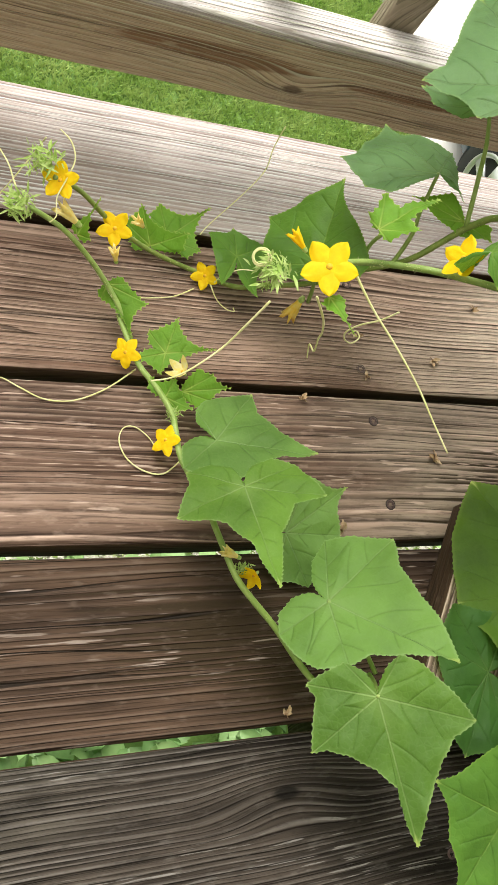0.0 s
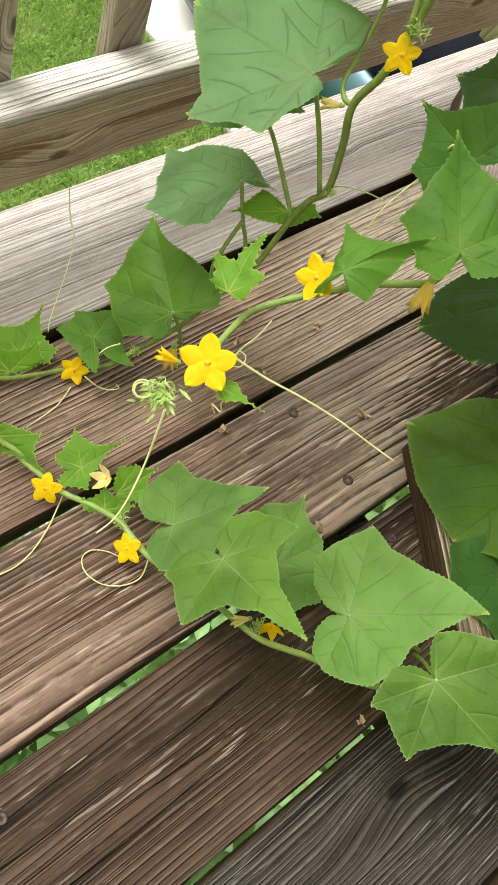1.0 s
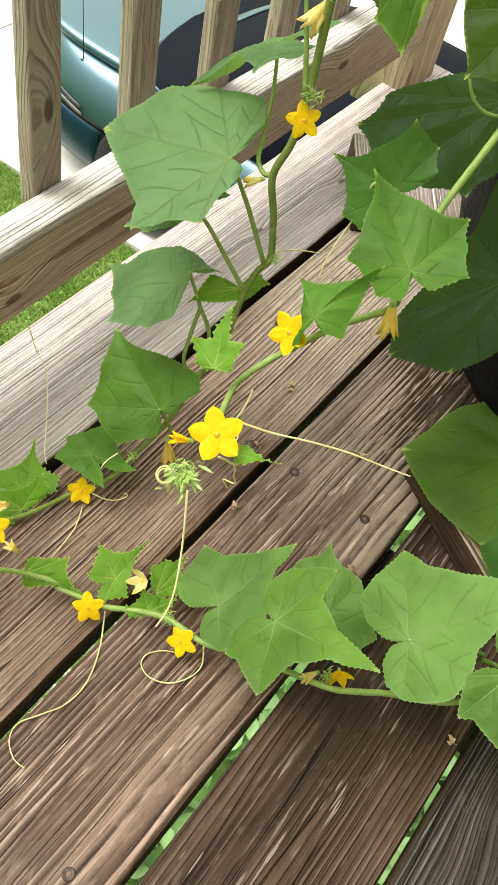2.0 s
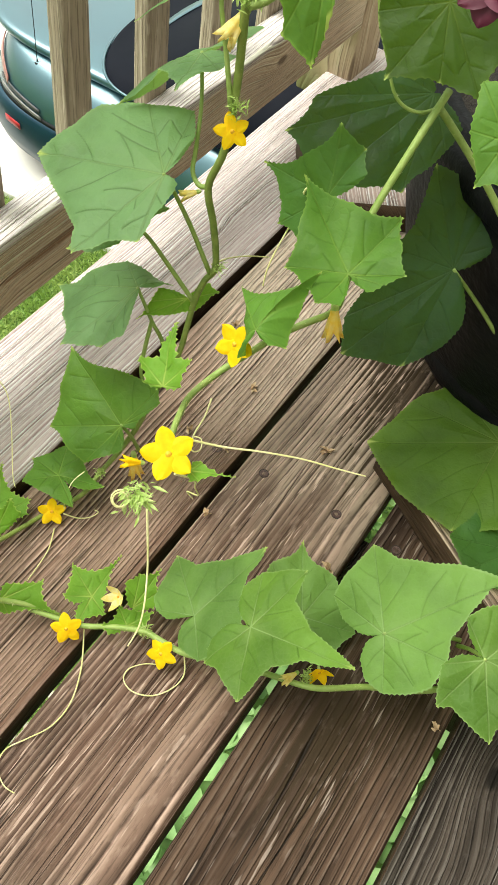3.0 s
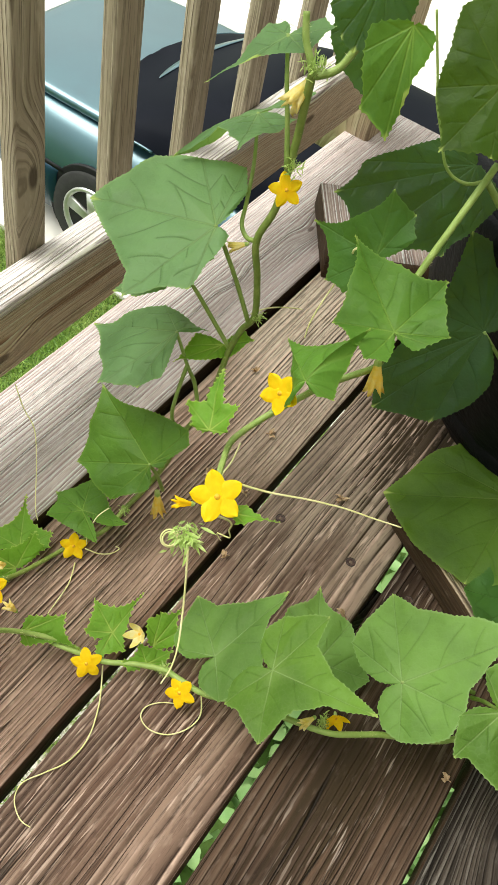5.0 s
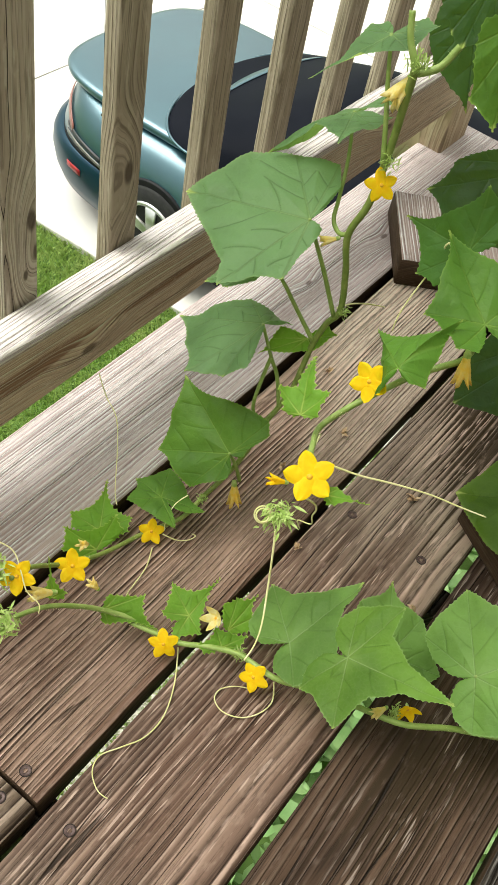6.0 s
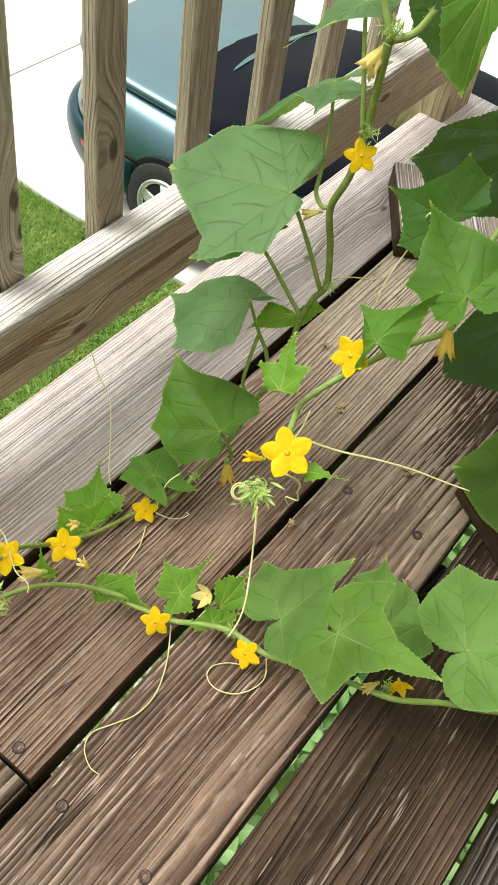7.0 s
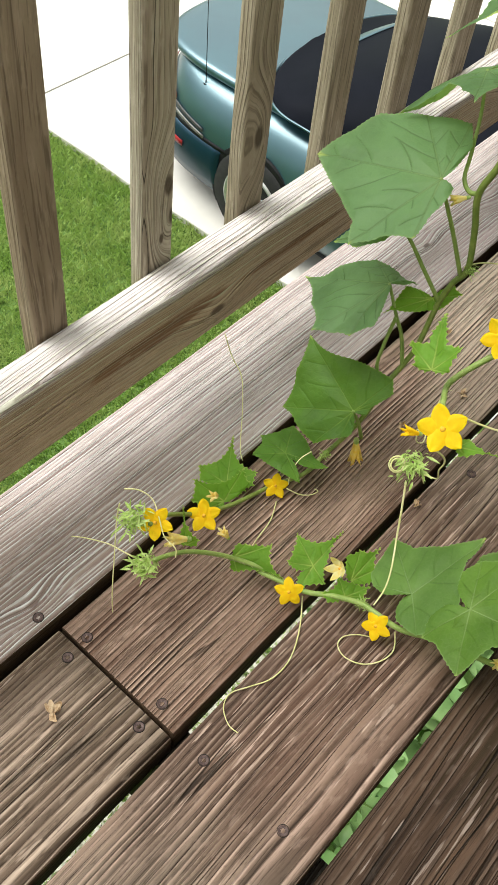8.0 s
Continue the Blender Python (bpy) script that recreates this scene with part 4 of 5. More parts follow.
def coil(plant, place, radius, turns, axis=(0, 0, 1), rise=0.002, wire=0.0006):
    q = Vector(axis).normalized().to_track_quat("Z", "Y").to_matrix()
    line = []
    for i in range(int(turns * 10) + 1):
        a = i / 10 * 2 * math.pi
        r = radius * (1 - 0.35 * i / (turns * 10))
        line.append(tuple(Vector(place) + q @ Vector((r * math.cos(a), r * math.sin(a), rise * i / 10))))
    v, f = tube(line, [wire, wire], 5, 2)
    return part("tendril", mesh_of("tendril", v, f, TENDRIL), plant, "coiled pale tendril")


def purple_flower(plant, place, facing, size):
    """A crumpled purple bloom of many short petals."""
    z = Vector(facing).normalized()
    m = Matrix.Translation(place) @ z.to_track_quat("Z", "Y").to_matrix().to_4x4()
    v, f = lathe([(0.0, 0.004), (0.004, 0.003), (0.006, -0.002), (0.003, -0.012)], 12)
    heart = part("flower", mesh_of("flower", v, f, PURPLE), plant, "crumpled dark purple flower", m)
    for i in range(11):
        ob = new("petal", petal_mesh(size * (0.5 + 0.12 * math.sin(i * 2.7)), size * 0.42, 0.3 - 0.25 * (i % 3), PURPLE, i * 3.3))
        ob.parent = heart
        ob.matrix_basis = pose(0, 0, 0.001 * (i % 3), rx=18 * math.sin(i * 1.9), rz=33 * i)
    return heart


upper = thing("cucumber_vine", (-0.2, 0.11, 0), "upper cucumber vine with green leaves and yellow flowers", "vine", "cucumber vines")
stem(upper, [(0.003, 0.058, 0.448), (0.006, 0.059, 0.416), (0.006, 0.059, 0.382), (-0.003, 0.058, 0.338), (-0.008, 0.065, 0.306), (-0.004, 0.059, 0.27), (-0.004, 0.053, 0.231), (-0.008, 0.06, 0.213), (-0.014, 0.064, 0.191), (-0.022, 0.064, 0.166), (-0.03, 0.064, 0.143), (-0.039, 0.068, 0.121), (-0.056, 0.072, 0.101), (-0.076, 0.072, 0.079), (-0.098, 0.077, 0.057), (-0.116, 0.083, 0.041), (-0.139, 0.089, 0.022), (-0.165, 0.109, 0.005), (-0.22, 0.116, 0.022), (-0.262, 0.122, 0.048), (-0.295, 0.126, 0.078), (-0.321, 0.121, 0.098)], [0.0030, 0.0028, 0.0026, 0.0024, 0.0022, 0.002], STEM_OLD, 1)
stem(upper, [(0.009, 0.075, 0.476), (0.005, 0.069, 0.461), (0.003, 0.06, 0.449), (0.002, 0.055, 0.443)], [0.0022, 0.0028], STEM, 2, 80)
stem(upper, [(0.03, 0.029, 0.482), (0.019, 0.038, 0.465), (0.01, 0.044, 0.45), (0.002, 0.055, 0.443)], [0.0022, 0.0028], STEM, 2, 80)
leaf(upper, (-0.031, 0.09, 0.318), (-0.4, 0.19, 0.89), (-0.09, 0.97, -0.25), [(-105, 19, -3, 2), (-101, 39, -3, 2), (-87, 60, -3, 1), (-54, 74, -3, 1), (-32, 98, -3, 2), (-13, 106, -3, 2), (0, 118, -3), (11, 99, -3, 2), (26, 83, -3, 2), (48, 76, -3, 2), (60, 89, -3), (71, 65, -3, 2), (93, 56, -3), (100, 38, -3, 2), (124, 22, -3, 2), (164, 12, -3, 2)], LEAF_UP, [(-0.031, 0.09, 0.318), (-0.02, 0.086, 0.295), (-0.012, 0.074, 0.264), (-0.006, 0.056, 0.222)], 1, edge=0.05)
leaf(upper, (-0.036, 0.117, 0.266), (-0.5, 0.1, 0.86), (-0.67, 0.58, -0.46), [(-176, 30, -16, 1), (-140, 28, -8, 1), (-95, 19, -1, 1), (-55, 23, 0, 1), (-30, 33, 0, 1), (0, 56, 0), (18, 42, 0), (50, 22, 0, 2)], LEAF_UP, [(-0.036, 0.117, 0.266), (-0.026, 0.103, 0.245), (-0.019, 0.087, 0.22), (-0.014, 0.064, 0.191)], 2)
leaf(upper, (-0.04, 0.104, 0.203), (-0.34, 0.48, 0.81), (0.03, 0.86, -0.5), [(-99, 25, -30), (-39, 49, -2, 1), (0, 108, -4), (54, 81, 3), (74, 58, -9)], LEAF_UP, [(-0.04, 0.104, 0.203), (-0.04, 0.088, 0.173), (-0.036, 0.079, 0.151), (-0.039, 0.068, 0.121)], 3, edge=0.04)
leaf(upper, (-0.096, 0.077, 0.094), (-0.68, 0.14, 0.72), (0.37, 0.92, 0.16), [(-115, 17, 0, 1), (-102, 41, 0, 1), (-87, 48, 0, 1), (0, 94, 0), (52, 77, 0), (93, 51, 0, 1), (118, 29, 0, 1)], LEAF_GREEN, [(-0.096, 0.077, 0.094), (-0.087, 0.072, 0.071), (-0.08, 0.068, 0.045)], 4, edge=0.04)
leaf(upper, (-0.011, 0.072, 0.189), (-0.35, -0.25, 0.9), (-0.84, 0.51, -0.19), [(-18, 32, 0, 1), (0, 48, 0), (19, 23, 0, 1), (96, 13, 0, 1), (167, 28, 0)], LEAF_LIME, None, 41, edge=0.15)
leaf(upper, (-0.14, 0.115, 0.033), (0.08, 0.16, 0.98), (0.12, 0.98, -0.17), [(-157, 46, 0), (-54, 45, 0, 1), (0, 37, 0), (56, 33, 0, 1), (155, 44, 0, 1)], LEAF_GREEN, None, 5)
leaf(upper, (0.044, 0.113, 0.372), (0.1, 0.35, 0.93), (-0.48, 0.84, -0.26), [(-113, 73, 0), (0, 71, -32), (45, 40, 0), (86, 92, 0), (110, 56, 0)], LEAF_UP, [(0.044, 0.113, 0.372), (0.027, 0.099, 0.344), (0.009, 0.089, 0.32), (-0.003, 0.083, 0.308), (-0.008, 0.073, 0.303), (-0.008, 0.065, 0.306)], 6)
leaf(upper, (0.022, 0.091, 0.45), (-0.25, 0.35, 0.9), (-0.82, 0.41, -0.39), [(-87, 28, 0), (0, 67, 0), (9, 26, 0), (84, 35, 0), (139, 34, 0)], LEAF_UP, [(0.022, 0.091, 0.45), (0.01, 0.079, 0.428), (0.006, 0.069, 0.4), (0.001, 0.059, 0.371)], 7)
leaf(upper, (-0.197, 0.14, 0.011), (-0.2, -0.1, 0.97), (0.79, 0.57, 0.22), [(-61, 33, 0), (0, 53, 0), (63, 34, 0)], LEAF_LIME, None, 8, edge=0.34, teeth=0.0017)
leaf(upper, (-0.216, 0.126, 0.014), (-0.5, -0.5, 0.7), (0.78, 0.09, 0.62), [(0, 38, 0), (82, 37, 0), (119, 32, 0), (147, 20, 0)], LEAF_LIME, None, 9, edge=0.34, teeth=0.0017)
leaf(upper, (-0.293, 0.104, 0.05), (-0.61, -0.51, 0.61), (0.37, 0.5, 0.78), [(-68, 12, 0), (0, 38, 0), (41, 11, 0)], LEAF_LIME, None, 10, edge=0.34, teeth=0.0017)
stem(upper, [(-0.04, 0.088, 0.173), (-0.051, 0.087, 0.145), (-0.058, 0.084, 0.121), (-0.056, 0.072, 0.101)], [0.0018, 0.0016], STEM, 3, 40)
tendril(upper, [(-0.081, 0.253, 0.055), (-0.093, 0.231, 0.046), (-0.102, 0.209, 0.04), (-0.123, 0.187, 0.027), (-0.152, 0.162, 0.009), (-0.163, 0.149, 0.008)])
tendril(upper, [(-0.173, 0.094, -0.006), (-0.193, 0.084, -0.004), (-0.214, 0.08, 0), (-0.23, 0.076, 0.007)])
tendril(upper, [(-0.162, 0.092, 0.016), (-0.156, 0.08, 0.012), (-0.148, 0.072, 0.011), (-0.14, 0.069, 0.012), (-0.139, 0.074, 0.01)])
tendril(upper, [(-0.13, 0.092, 0.047), (-0.141, 0.097, 0.039), (-0.154, 0.096, 0.028), (-0.16, 0.092, 0.02)])
tendril(upper, [(-0.328, 0.15, 0.106), (-0.333, 0.149, 0.087), (-0.347, 0.138, 0.061), (-0.365, 0.123, 0.033), (-0.371, 0.117, 0.013)])
tendril(upper, [(-0.318, 0.155, 0.112), (-0.31, 0.145, 0.112), (-0.307, 0.132, 0.108), (-0.313, 0.118, 0.1), (-0.319, 0.106, 0.093), (-0.319, 0.093, 0.089), (-0.324, 0.088, 0.086)])
flower(upper, (-0.165, 0.103, 0.012), (-0.55, -0.55, 0.75), 0.027, 12, fat=0.37)
flower(upper, (-0.261, 0.113, 0.053), (-0.45, -0.45, 0.8), 0.032, 20, fat=0.37)
flower(upper, (-0.317, 0.119, 0.098), (-0.45, -0.5, 0.75), 0.031, 50, fat=0.37)
flower(upper, (-0.005, 0.052, 0.358), (-0.6, -0.5, 0.55), 0.027, 30, curl=-0.1, fat=0.35)
closed_flower(upper, (0.012, 0.063, 0.432), (-0.75, 0.1, -0.55), 0.021, PETAL_OLD)
closed_flower(upper, (-0.088, 0.068, 0.045), (-0.25, -0.35, -0.9), 0.020, PETAL_SHUT)
closed_flower(upper, (-0.012, 0.072, 0.3), (-0.5, 0.5, -0.2), 0.012, PETAL_OLD)
closed_flower(upper, (-0.235, 0.121, 0.05), (-0.5, -0.1, 0.6), 0.014, PETAL_OLD)
bud_cluster(upper, (-0.328, 0.132, 0.1), 0.025, 3, (-0.8, 0.1, 0.5))
bud_cluster(upper, (0.004, 0.058, 0.447), 0.016, 4, (-0.3, 0, 0.5))
bud_cluster(upper, (0.003, 0.055, 0.372), 0.013, 5, (-0.3, 0, 0.5))
bud_cluster(upper, (-0.005, 0.05, 0.232), 0.009, 31, (0.2, -0.6, 0.2))
bud_cluster(upper, (-0.12, 0.082, 0.043), 0.009, 32, (-0.4, -0.4, 0.6))

middle = thing("cucumber_vine", (-0.1, -0.03, 0), "middle cucumber vine hanging from the pot with one large open flower", "vine", "cucumber vines")
stem(middle, [(0.066, -0.068, 0.41), (0.031, -0.066, 0.384), (-0.009, -0.062, 0.34), (-0.043, -0.071, 0.314), (-0.048, -0.07, 0.295), (-0.063, -0.059, 0.288), (-0.076, -0.046, 0.278), (-0.096, -0.032, 0.264), (-0.113, -0.021, 0.252), (-0.133, -0.012, 0.239), (-0.165, -0.023, 0.254), (-0.197, -0.037, 0.269)], [0.0026, 0.0025, 0.0024, 0.0024, 0.0023, 0.0021], STEM, 11, 420)
leaf(middle, (-0.156, -0.003, 0.264), (-0.5, 0.2, 0.84), (0.85, 0.42, 0.30), [(-95, 12, 0, 1), (-50, 27, 5), (-22, 21, 0, 2), (0, 50, -4), (16, 22, 0, 2), (44, 27, 6), (80, 13, 0, 1)], LEAF_LIME, None, 11, edge=0.40, teeth=0.0018, ruffle=0.009)
leaf(middle, (-0.200, -0.056, 0.262), (-0.3, 0.1, 0.95), (0.40, -0.90, 0.02), [(-40, 11, 1), (0, 30, -2), (38, 10, 2)], LEAF_LIME, None, 15, edge=0.3, teeth=0.0016)
leaf(middle, (-0.117, -0.045, 0.316), (-0.4, 0.66, 0.64), (0.82, -0.06, 0.57), [(-89, 12, -20), (0, 57, -19), (69, 68, -11), (116, 34, -25)], LEAF_GREEN, None, 12)
leaf(middle, (-0.047, -0.072, 0.33), (-0.4, 0.02, 0.91), (0.55, 0.81, 0.22), [(-140, 26, 7, 1), (-122, 38, 7), (-67, 52, 7), (0, 76, 13), (57, 44, -2), (122, 36, 18)], LEAF_GREEN, None, 13, edge=0.12)
leaf(middle, (-0.01, -0.03, 0.349), (-0.85, 0.23, 0.47), (0.19, 0.97, -0.12), [(-104, 39, -7), (-81, 48, 7), (0, 61, -3), (50, 43, 3)], LEAF_MID, None, 14)
tendril(middle, [(-0.191, -0.051, 0.28), (-0.177, -0.067, 0.271), (-0.16, -0.087, 0.264), (-0.144, -0.109, 0.257), (-0.131, -0.129, 0.249), (-0.119, -0.147, 0.242)], 0.0007)
tendril(middle, [(-0.215, -0.036, 0.215), (-0.224, -0.044, 0.195), (-0.234, -0.052, 0.175), (-0.252, -0.063, 0.164), (-0.265, -0.068, 0.157), (-0.278, -0.069, 0.152)], 0.0007)
tendril(middle, [(-0.047, 0.017, 0.13), (-0.057, 0.016, 0.115), (-0.067, 0.018, 0.101), (-0.074, 0.017, 0.089), (-0.072, 0.014, 0.081), (-0.064, 0.012, 0.078), (-0.056, 0.017, 0.08), (-0.056, 0.025, 0.077), (-0.058, 0.026, 0.068)], 0.0007)
tendril(middle, [(-0.192, -0.041, 0.235), (-0.177, -0.044, 0.215), (-0.166, -0.043, 0.195), (-0.158, -0.039, 0.175), (-0.15, -0.038, 0.154), (-0.143, -0.024, 0.138), (-0.134, -0.025, 0.117)], 0.0007)
tendril(middle, [(-0.015, -0.02, 0.348), (-0.011, -0.015, 0.348), (-0.01, -0.013, 0.342), (-0.006, -0.016, 0.338), (-0.007, -0.012, 0.329), (-0.015, -0.009, 0.313), (-0.024, -0.006, 0.294), (-0.03, -0.005, 0.28), (-0.034, -0.006, 0.268)], 0.0007)
tendril(middle, [(-0.005, 0.056, 0.232), (0.018, 0.054, 0.224), (0.041, 0.048, 0.214), (0.063, 0.039, 0.203)], 0.0007)
flower(middle, (-0.205, -0.043, 0.274), (-0.5, -0.25, 0.85), 0.036, 40)
flower(middle, (-0.105, -0.026, 0.278), (-0.85, 0.2, 0.5), 0.032, 10)
closed_flower(middle, (-0.054, -0.072, 0.302), (-0.25, -0.25, -0.75), 0.020, PETAL_SHUT)
bud_cluster(middle, (-0.236, -0.042, 0.262), 0.020, 7, (-0.6, -0.5, -0.3))
closed_flower(middle, (-0.222, -0.034, 0.276), (-0.6, 0.5, 0.3), 0.011, PETAL)
coil(middle, (-0.243, -0.035, 0.262), 0.006, 2.0, (-0.6, -0.4, 0.7))

lower = thing("cucumber_vine", (-0.18, -0.12, 0), "lower cucumber vine creeping over the deck boards", "vine", "cucumber vines")
stem(lower, [(-0.084, -0.293, 0.04), (-0.12, -0.265, 0.031), (-0.147, -0.22, 0.028), (-0.164, -0.201, 0.033), (-0.18, -0.181, 0.038), (-0.188, -0.149, 0.033), (-0.198, -0.112, 0.03), (-0.211, -0.081, 0.026), (-0.214, -0.054, 0.026), (-0.215, -0.04, 0.025), (-0.226, -0.016, 0.023), (-0.238, 0.005, 0.019), (-0.246, 0.028, 0.019), (-0.253, 0.05, 0.02)], [0.0026, 0.0026, 0.0025, 0.0025, 0.0024, 0.0021], STEM, 21, 420)
stem(lower, [(-0.241, 0.03, 0.013), (-0.251, 0.05, 0.024), (-0.266, 0.071, 0.034), (-0.286, 0.083, 0.053), (-0.31, 0.094, 0.071), (-0.338, 0.1, 0.085)], [0.0022, 0.0022, 0.002], STEM, 22, 200)
leaf(lower, (-0.123, -0.209, 0.076), (-0.44, 0.44, 0.78), (0.56, -0.55, 0.62), [(-179, 15, 0, 2), (-156, 28, 0, 2), (-133, 39, 0, 2), (-111, 47, 0, 1), (-86, 53, 0, 2), (-67, 60, 0, 2), (-45, 58, 0, 1), (-27, 57, 0, 2), (-11, 71, 0, 2), (0, 93, 0, 2), (0, 108, 0), (18, 84, 0, 2), (31, 70, 0, 2), (59, 63, 0, 2), (78, 78, 0), (105, 62, 0, 2), (123, 58, 0, 1), (139, 40, 0, 2), (156, 21, 0, 2)], LEAF_COOL, [(-0.123, -0.209, 0.076), (-0.098, -0.228, 0.065), (-0.081, -0.265, 0.06)], 21, edge=0.12)
leaf(lower, (-0.114, -0.284, 0.11), (-0.41, -0.05, 0.91), (0.13, -0.99, 0), [(-165, 20, 0, 2), (-149, 33, 0, 1), (-126, 42, 0, 2), (-113, 52, 0), (-103, 44, 0, 2), (-82, 50, 0, 2), (-65, 61, 0), (-60, 52, 0, 2), (-42, 45, 0, 2), (-17, 49, 0, 2), (-3, 62, 0, 2), (-2, 89, 0, 2), (0, 102, 0), (9, 80, 0, 2), (20, 68, 0, 2), (31, 61, 0, 2), (49, 59, 0, 2), (63, 71, 0), (77, 56, 0, 2), (94, 45, 0, 2), (115, 39, 0, 2), (136, 34, 0, 1), (147, 22, 0, 2)], LEAF, [(-0.114, -0.284, 0.11), (-0.093, -0.274, 0.076), (-0.085, -0.265, 0.057)], 22)
leaf(lower, (-0.188, -0.07, 0.048), (-0.2, 0.43, 0.88), (0.91, -0.25, 0.33), [(-169, 20, 0, 2), (-154, 29, 0, 2), (-120, 43, 0, 1), (-88, 46, 0, 2), (-59, 44, 0, 2), (-24, 44, 0, 2), (-6, 57, 0, 2), (0, 84, 0), (23, 55, 0, 2), (52, 49, 0, 2), (69, 67, 0), (87, 50, 0, 2), (110, 46, 0, 2), (122, 39, 0, 1), (138, 25, 0, 2)], LEAF_COOL, None, 23, edge=0.14)
leaf(lower, (-0.182, -0.118, 0.077), (-0.22, 0.44, 0.87), (-0.03, -0.89, 0.45), [(-170, 9, 0, 2), (-165, 20, 0, 2), (-145, 34, 0, 2), (-120, 47, 0), (-102, 42, 0, 2), (-70, 61, 0), (-33, 42, 0, 2), (-9, 57, 0, 2), (0, 98, 0), (17, 52, 0, 2), (54, 41, 0, 2), (70, 64, 0), (96, 50, 0, 2), (110, 50, 0, 1), (132, 38, 0, 2), (147, 25, 0, 2), (155, 15, 0, 2)], LEAF, None, 24, edge=0.14)
leaf(lower, (-0.12, -0.141, 0.018), (-0.2, -0.1, 0.97), (0.83, 0.52, 0.22), [(-139, 41, 0, 1), (-104, 49, 0, 1), (-38, 48, 0, 1), (0, 70, 0), (31, 55, 0, 1)], LEAF_COOL, None, 25)
leaf(lower, (-0.215, 0.016, 0.024), (-0.3, -0.1, 0.95), (0.95, -0.02, 0.3), [(-171, 26, 0), (-108, 20, 0), (0, 44, 0), (68, 34, 0), (124, 24, 0)], LEAF_LIME, None, 26, edge=0.34, teeth=0.0017)
leaf(lower, (-0.264, 0.072, 0.031), (-0.41, -0.41, 0.82), (0.42, -0.88, -0.23), [(-49, 14, 0), (0, 51, 0), (41, 38, 0), (69, 17, 0)], LEAF_LIME, None, 27, edge=0.34, teeth=0.0017)
leaf(lower, (-0.203, -0.019, 0.024), (-0.41, -0.41, 0.82), (0.9, -0.05, 0.42), [(-23, 25, 0), (0, 42, 0), (24, 30, 0)], LEAF_LIME, None, 28, edge=0.34, teeth=0.0017)
leaf(lower, (-0.219, -0.025, 0.024), (-0.3, -0.3, 0.9), (-0.57, 0.82, 0.08), [(-169, 17, 0), (-149, 26, 0), (-62, 19, 0), (0, 22, 0)], LEAF_LIME, None, 29, edge=0.34, teeth=0.0017)
tendril(lower, [(-0.206, -0.076, 0.007), (-0.219, -0.085, -0.001), (-0.235, -0.083, -0.009), (-0.249, -0.073, -0.015), (-0.255, -0.058, -0.016), (-0.251, -0.046, -0.013), (-0.241, -0.044, -0.009), (-0.23, -0.052, -0.005), (-0.223, -0.063, -0.004)], 0.0006)
tendril(lower, [(-0.236, 0.008, 0.004), (-0.263, -0.011, -0.002), (-0.291, -0.023, -0.006), (-0.315, -0.023, -0.005), (-0.334, -0.014, -0), (-0.35, -0.006, 0.001), (-0.363, -0.01, 0.001), (-0.371, -0.023, 0.001), (-0.371, -0.034, 0.003)], 0.0006)
tendril(lower, [(-0.345, 0.106, 0.085), (-0.349, 0.122, 0.084), (-0.353, 0.138, 0.084), (-0.362, 0.156, 0.083), (-0.368, 0.167, 0.08)], 0.0006)
flower(lower, (-0.222, -0.062, 0.022), (-0.75, 0.05, 0.6), 0.029, 5, curl=-0.05, fat=0.37)
flower(lower, (-0.2495, 0.0155, 0.020), (-0.6, -0.35, 0.7), 0.028, 33, curl=-0.15, fat=0.37)
flower(lower, (-0.207, -0.006, 0.036), (-0.7, 0.2, 0.6), 0.022, 12, curl=0.9, material=PETAL_OLD, label="half-shut pale yellow flower")
flower(lower, (-0.166, -0.181, 0.040), (-0.7, -0.5, 0.2), 0.022, 12, curl=0.5, label="crumpled orange-yellow flower")
closed_flower(lower, (-0.178, -0.165, 0.040), (-0.8, 0.3, 0.2), 0.013, PETAL_OLD, "dried pale flower")
closed_flower(lower, (-0.300, 0.098, 0.076), (-0.6, 0.3, 0.3), 0.018, PETAL_OLD)
closed_flower(lower, (-0.262, 0.083, 0.052), (-0.3, 0.2, 0.8), 0.013, PETAL_OLD)
bud_cluster(lower, (-0.345, 0.102, 0.084), 0.024, 9, (-0.8, 0.2, -0.1))
bud_cluster(lower, (-0.173, -0.174, 0.036), 0.011, 10, (-0.2, 0.2, 0.6))
bud_cluster(lower, (-0.213, -0.040, 0.022), 0.010, 12, (-0.2, 0.2, 0.6))

potted = thing("cucumber_plant", (0.4, -0.16, 0.3), "large dark older cucumber leaves on stout stems in the pot", "plant")
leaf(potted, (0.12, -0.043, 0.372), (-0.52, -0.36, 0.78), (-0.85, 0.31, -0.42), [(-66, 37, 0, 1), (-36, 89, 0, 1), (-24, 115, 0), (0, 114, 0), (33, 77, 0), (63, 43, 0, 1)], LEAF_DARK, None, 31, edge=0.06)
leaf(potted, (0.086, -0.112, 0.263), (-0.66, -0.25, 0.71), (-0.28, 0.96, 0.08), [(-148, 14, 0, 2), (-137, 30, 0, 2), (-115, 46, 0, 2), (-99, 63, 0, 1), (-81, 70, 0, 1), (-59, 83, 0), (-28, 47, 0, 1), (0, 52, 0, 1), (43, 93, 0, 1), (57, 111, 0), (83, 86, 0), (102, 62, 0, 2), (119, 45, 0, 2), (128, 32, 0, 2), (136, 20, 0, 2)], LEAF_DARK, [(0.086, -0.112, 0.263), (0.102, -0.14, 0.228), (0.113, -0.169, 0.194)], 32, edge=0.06)
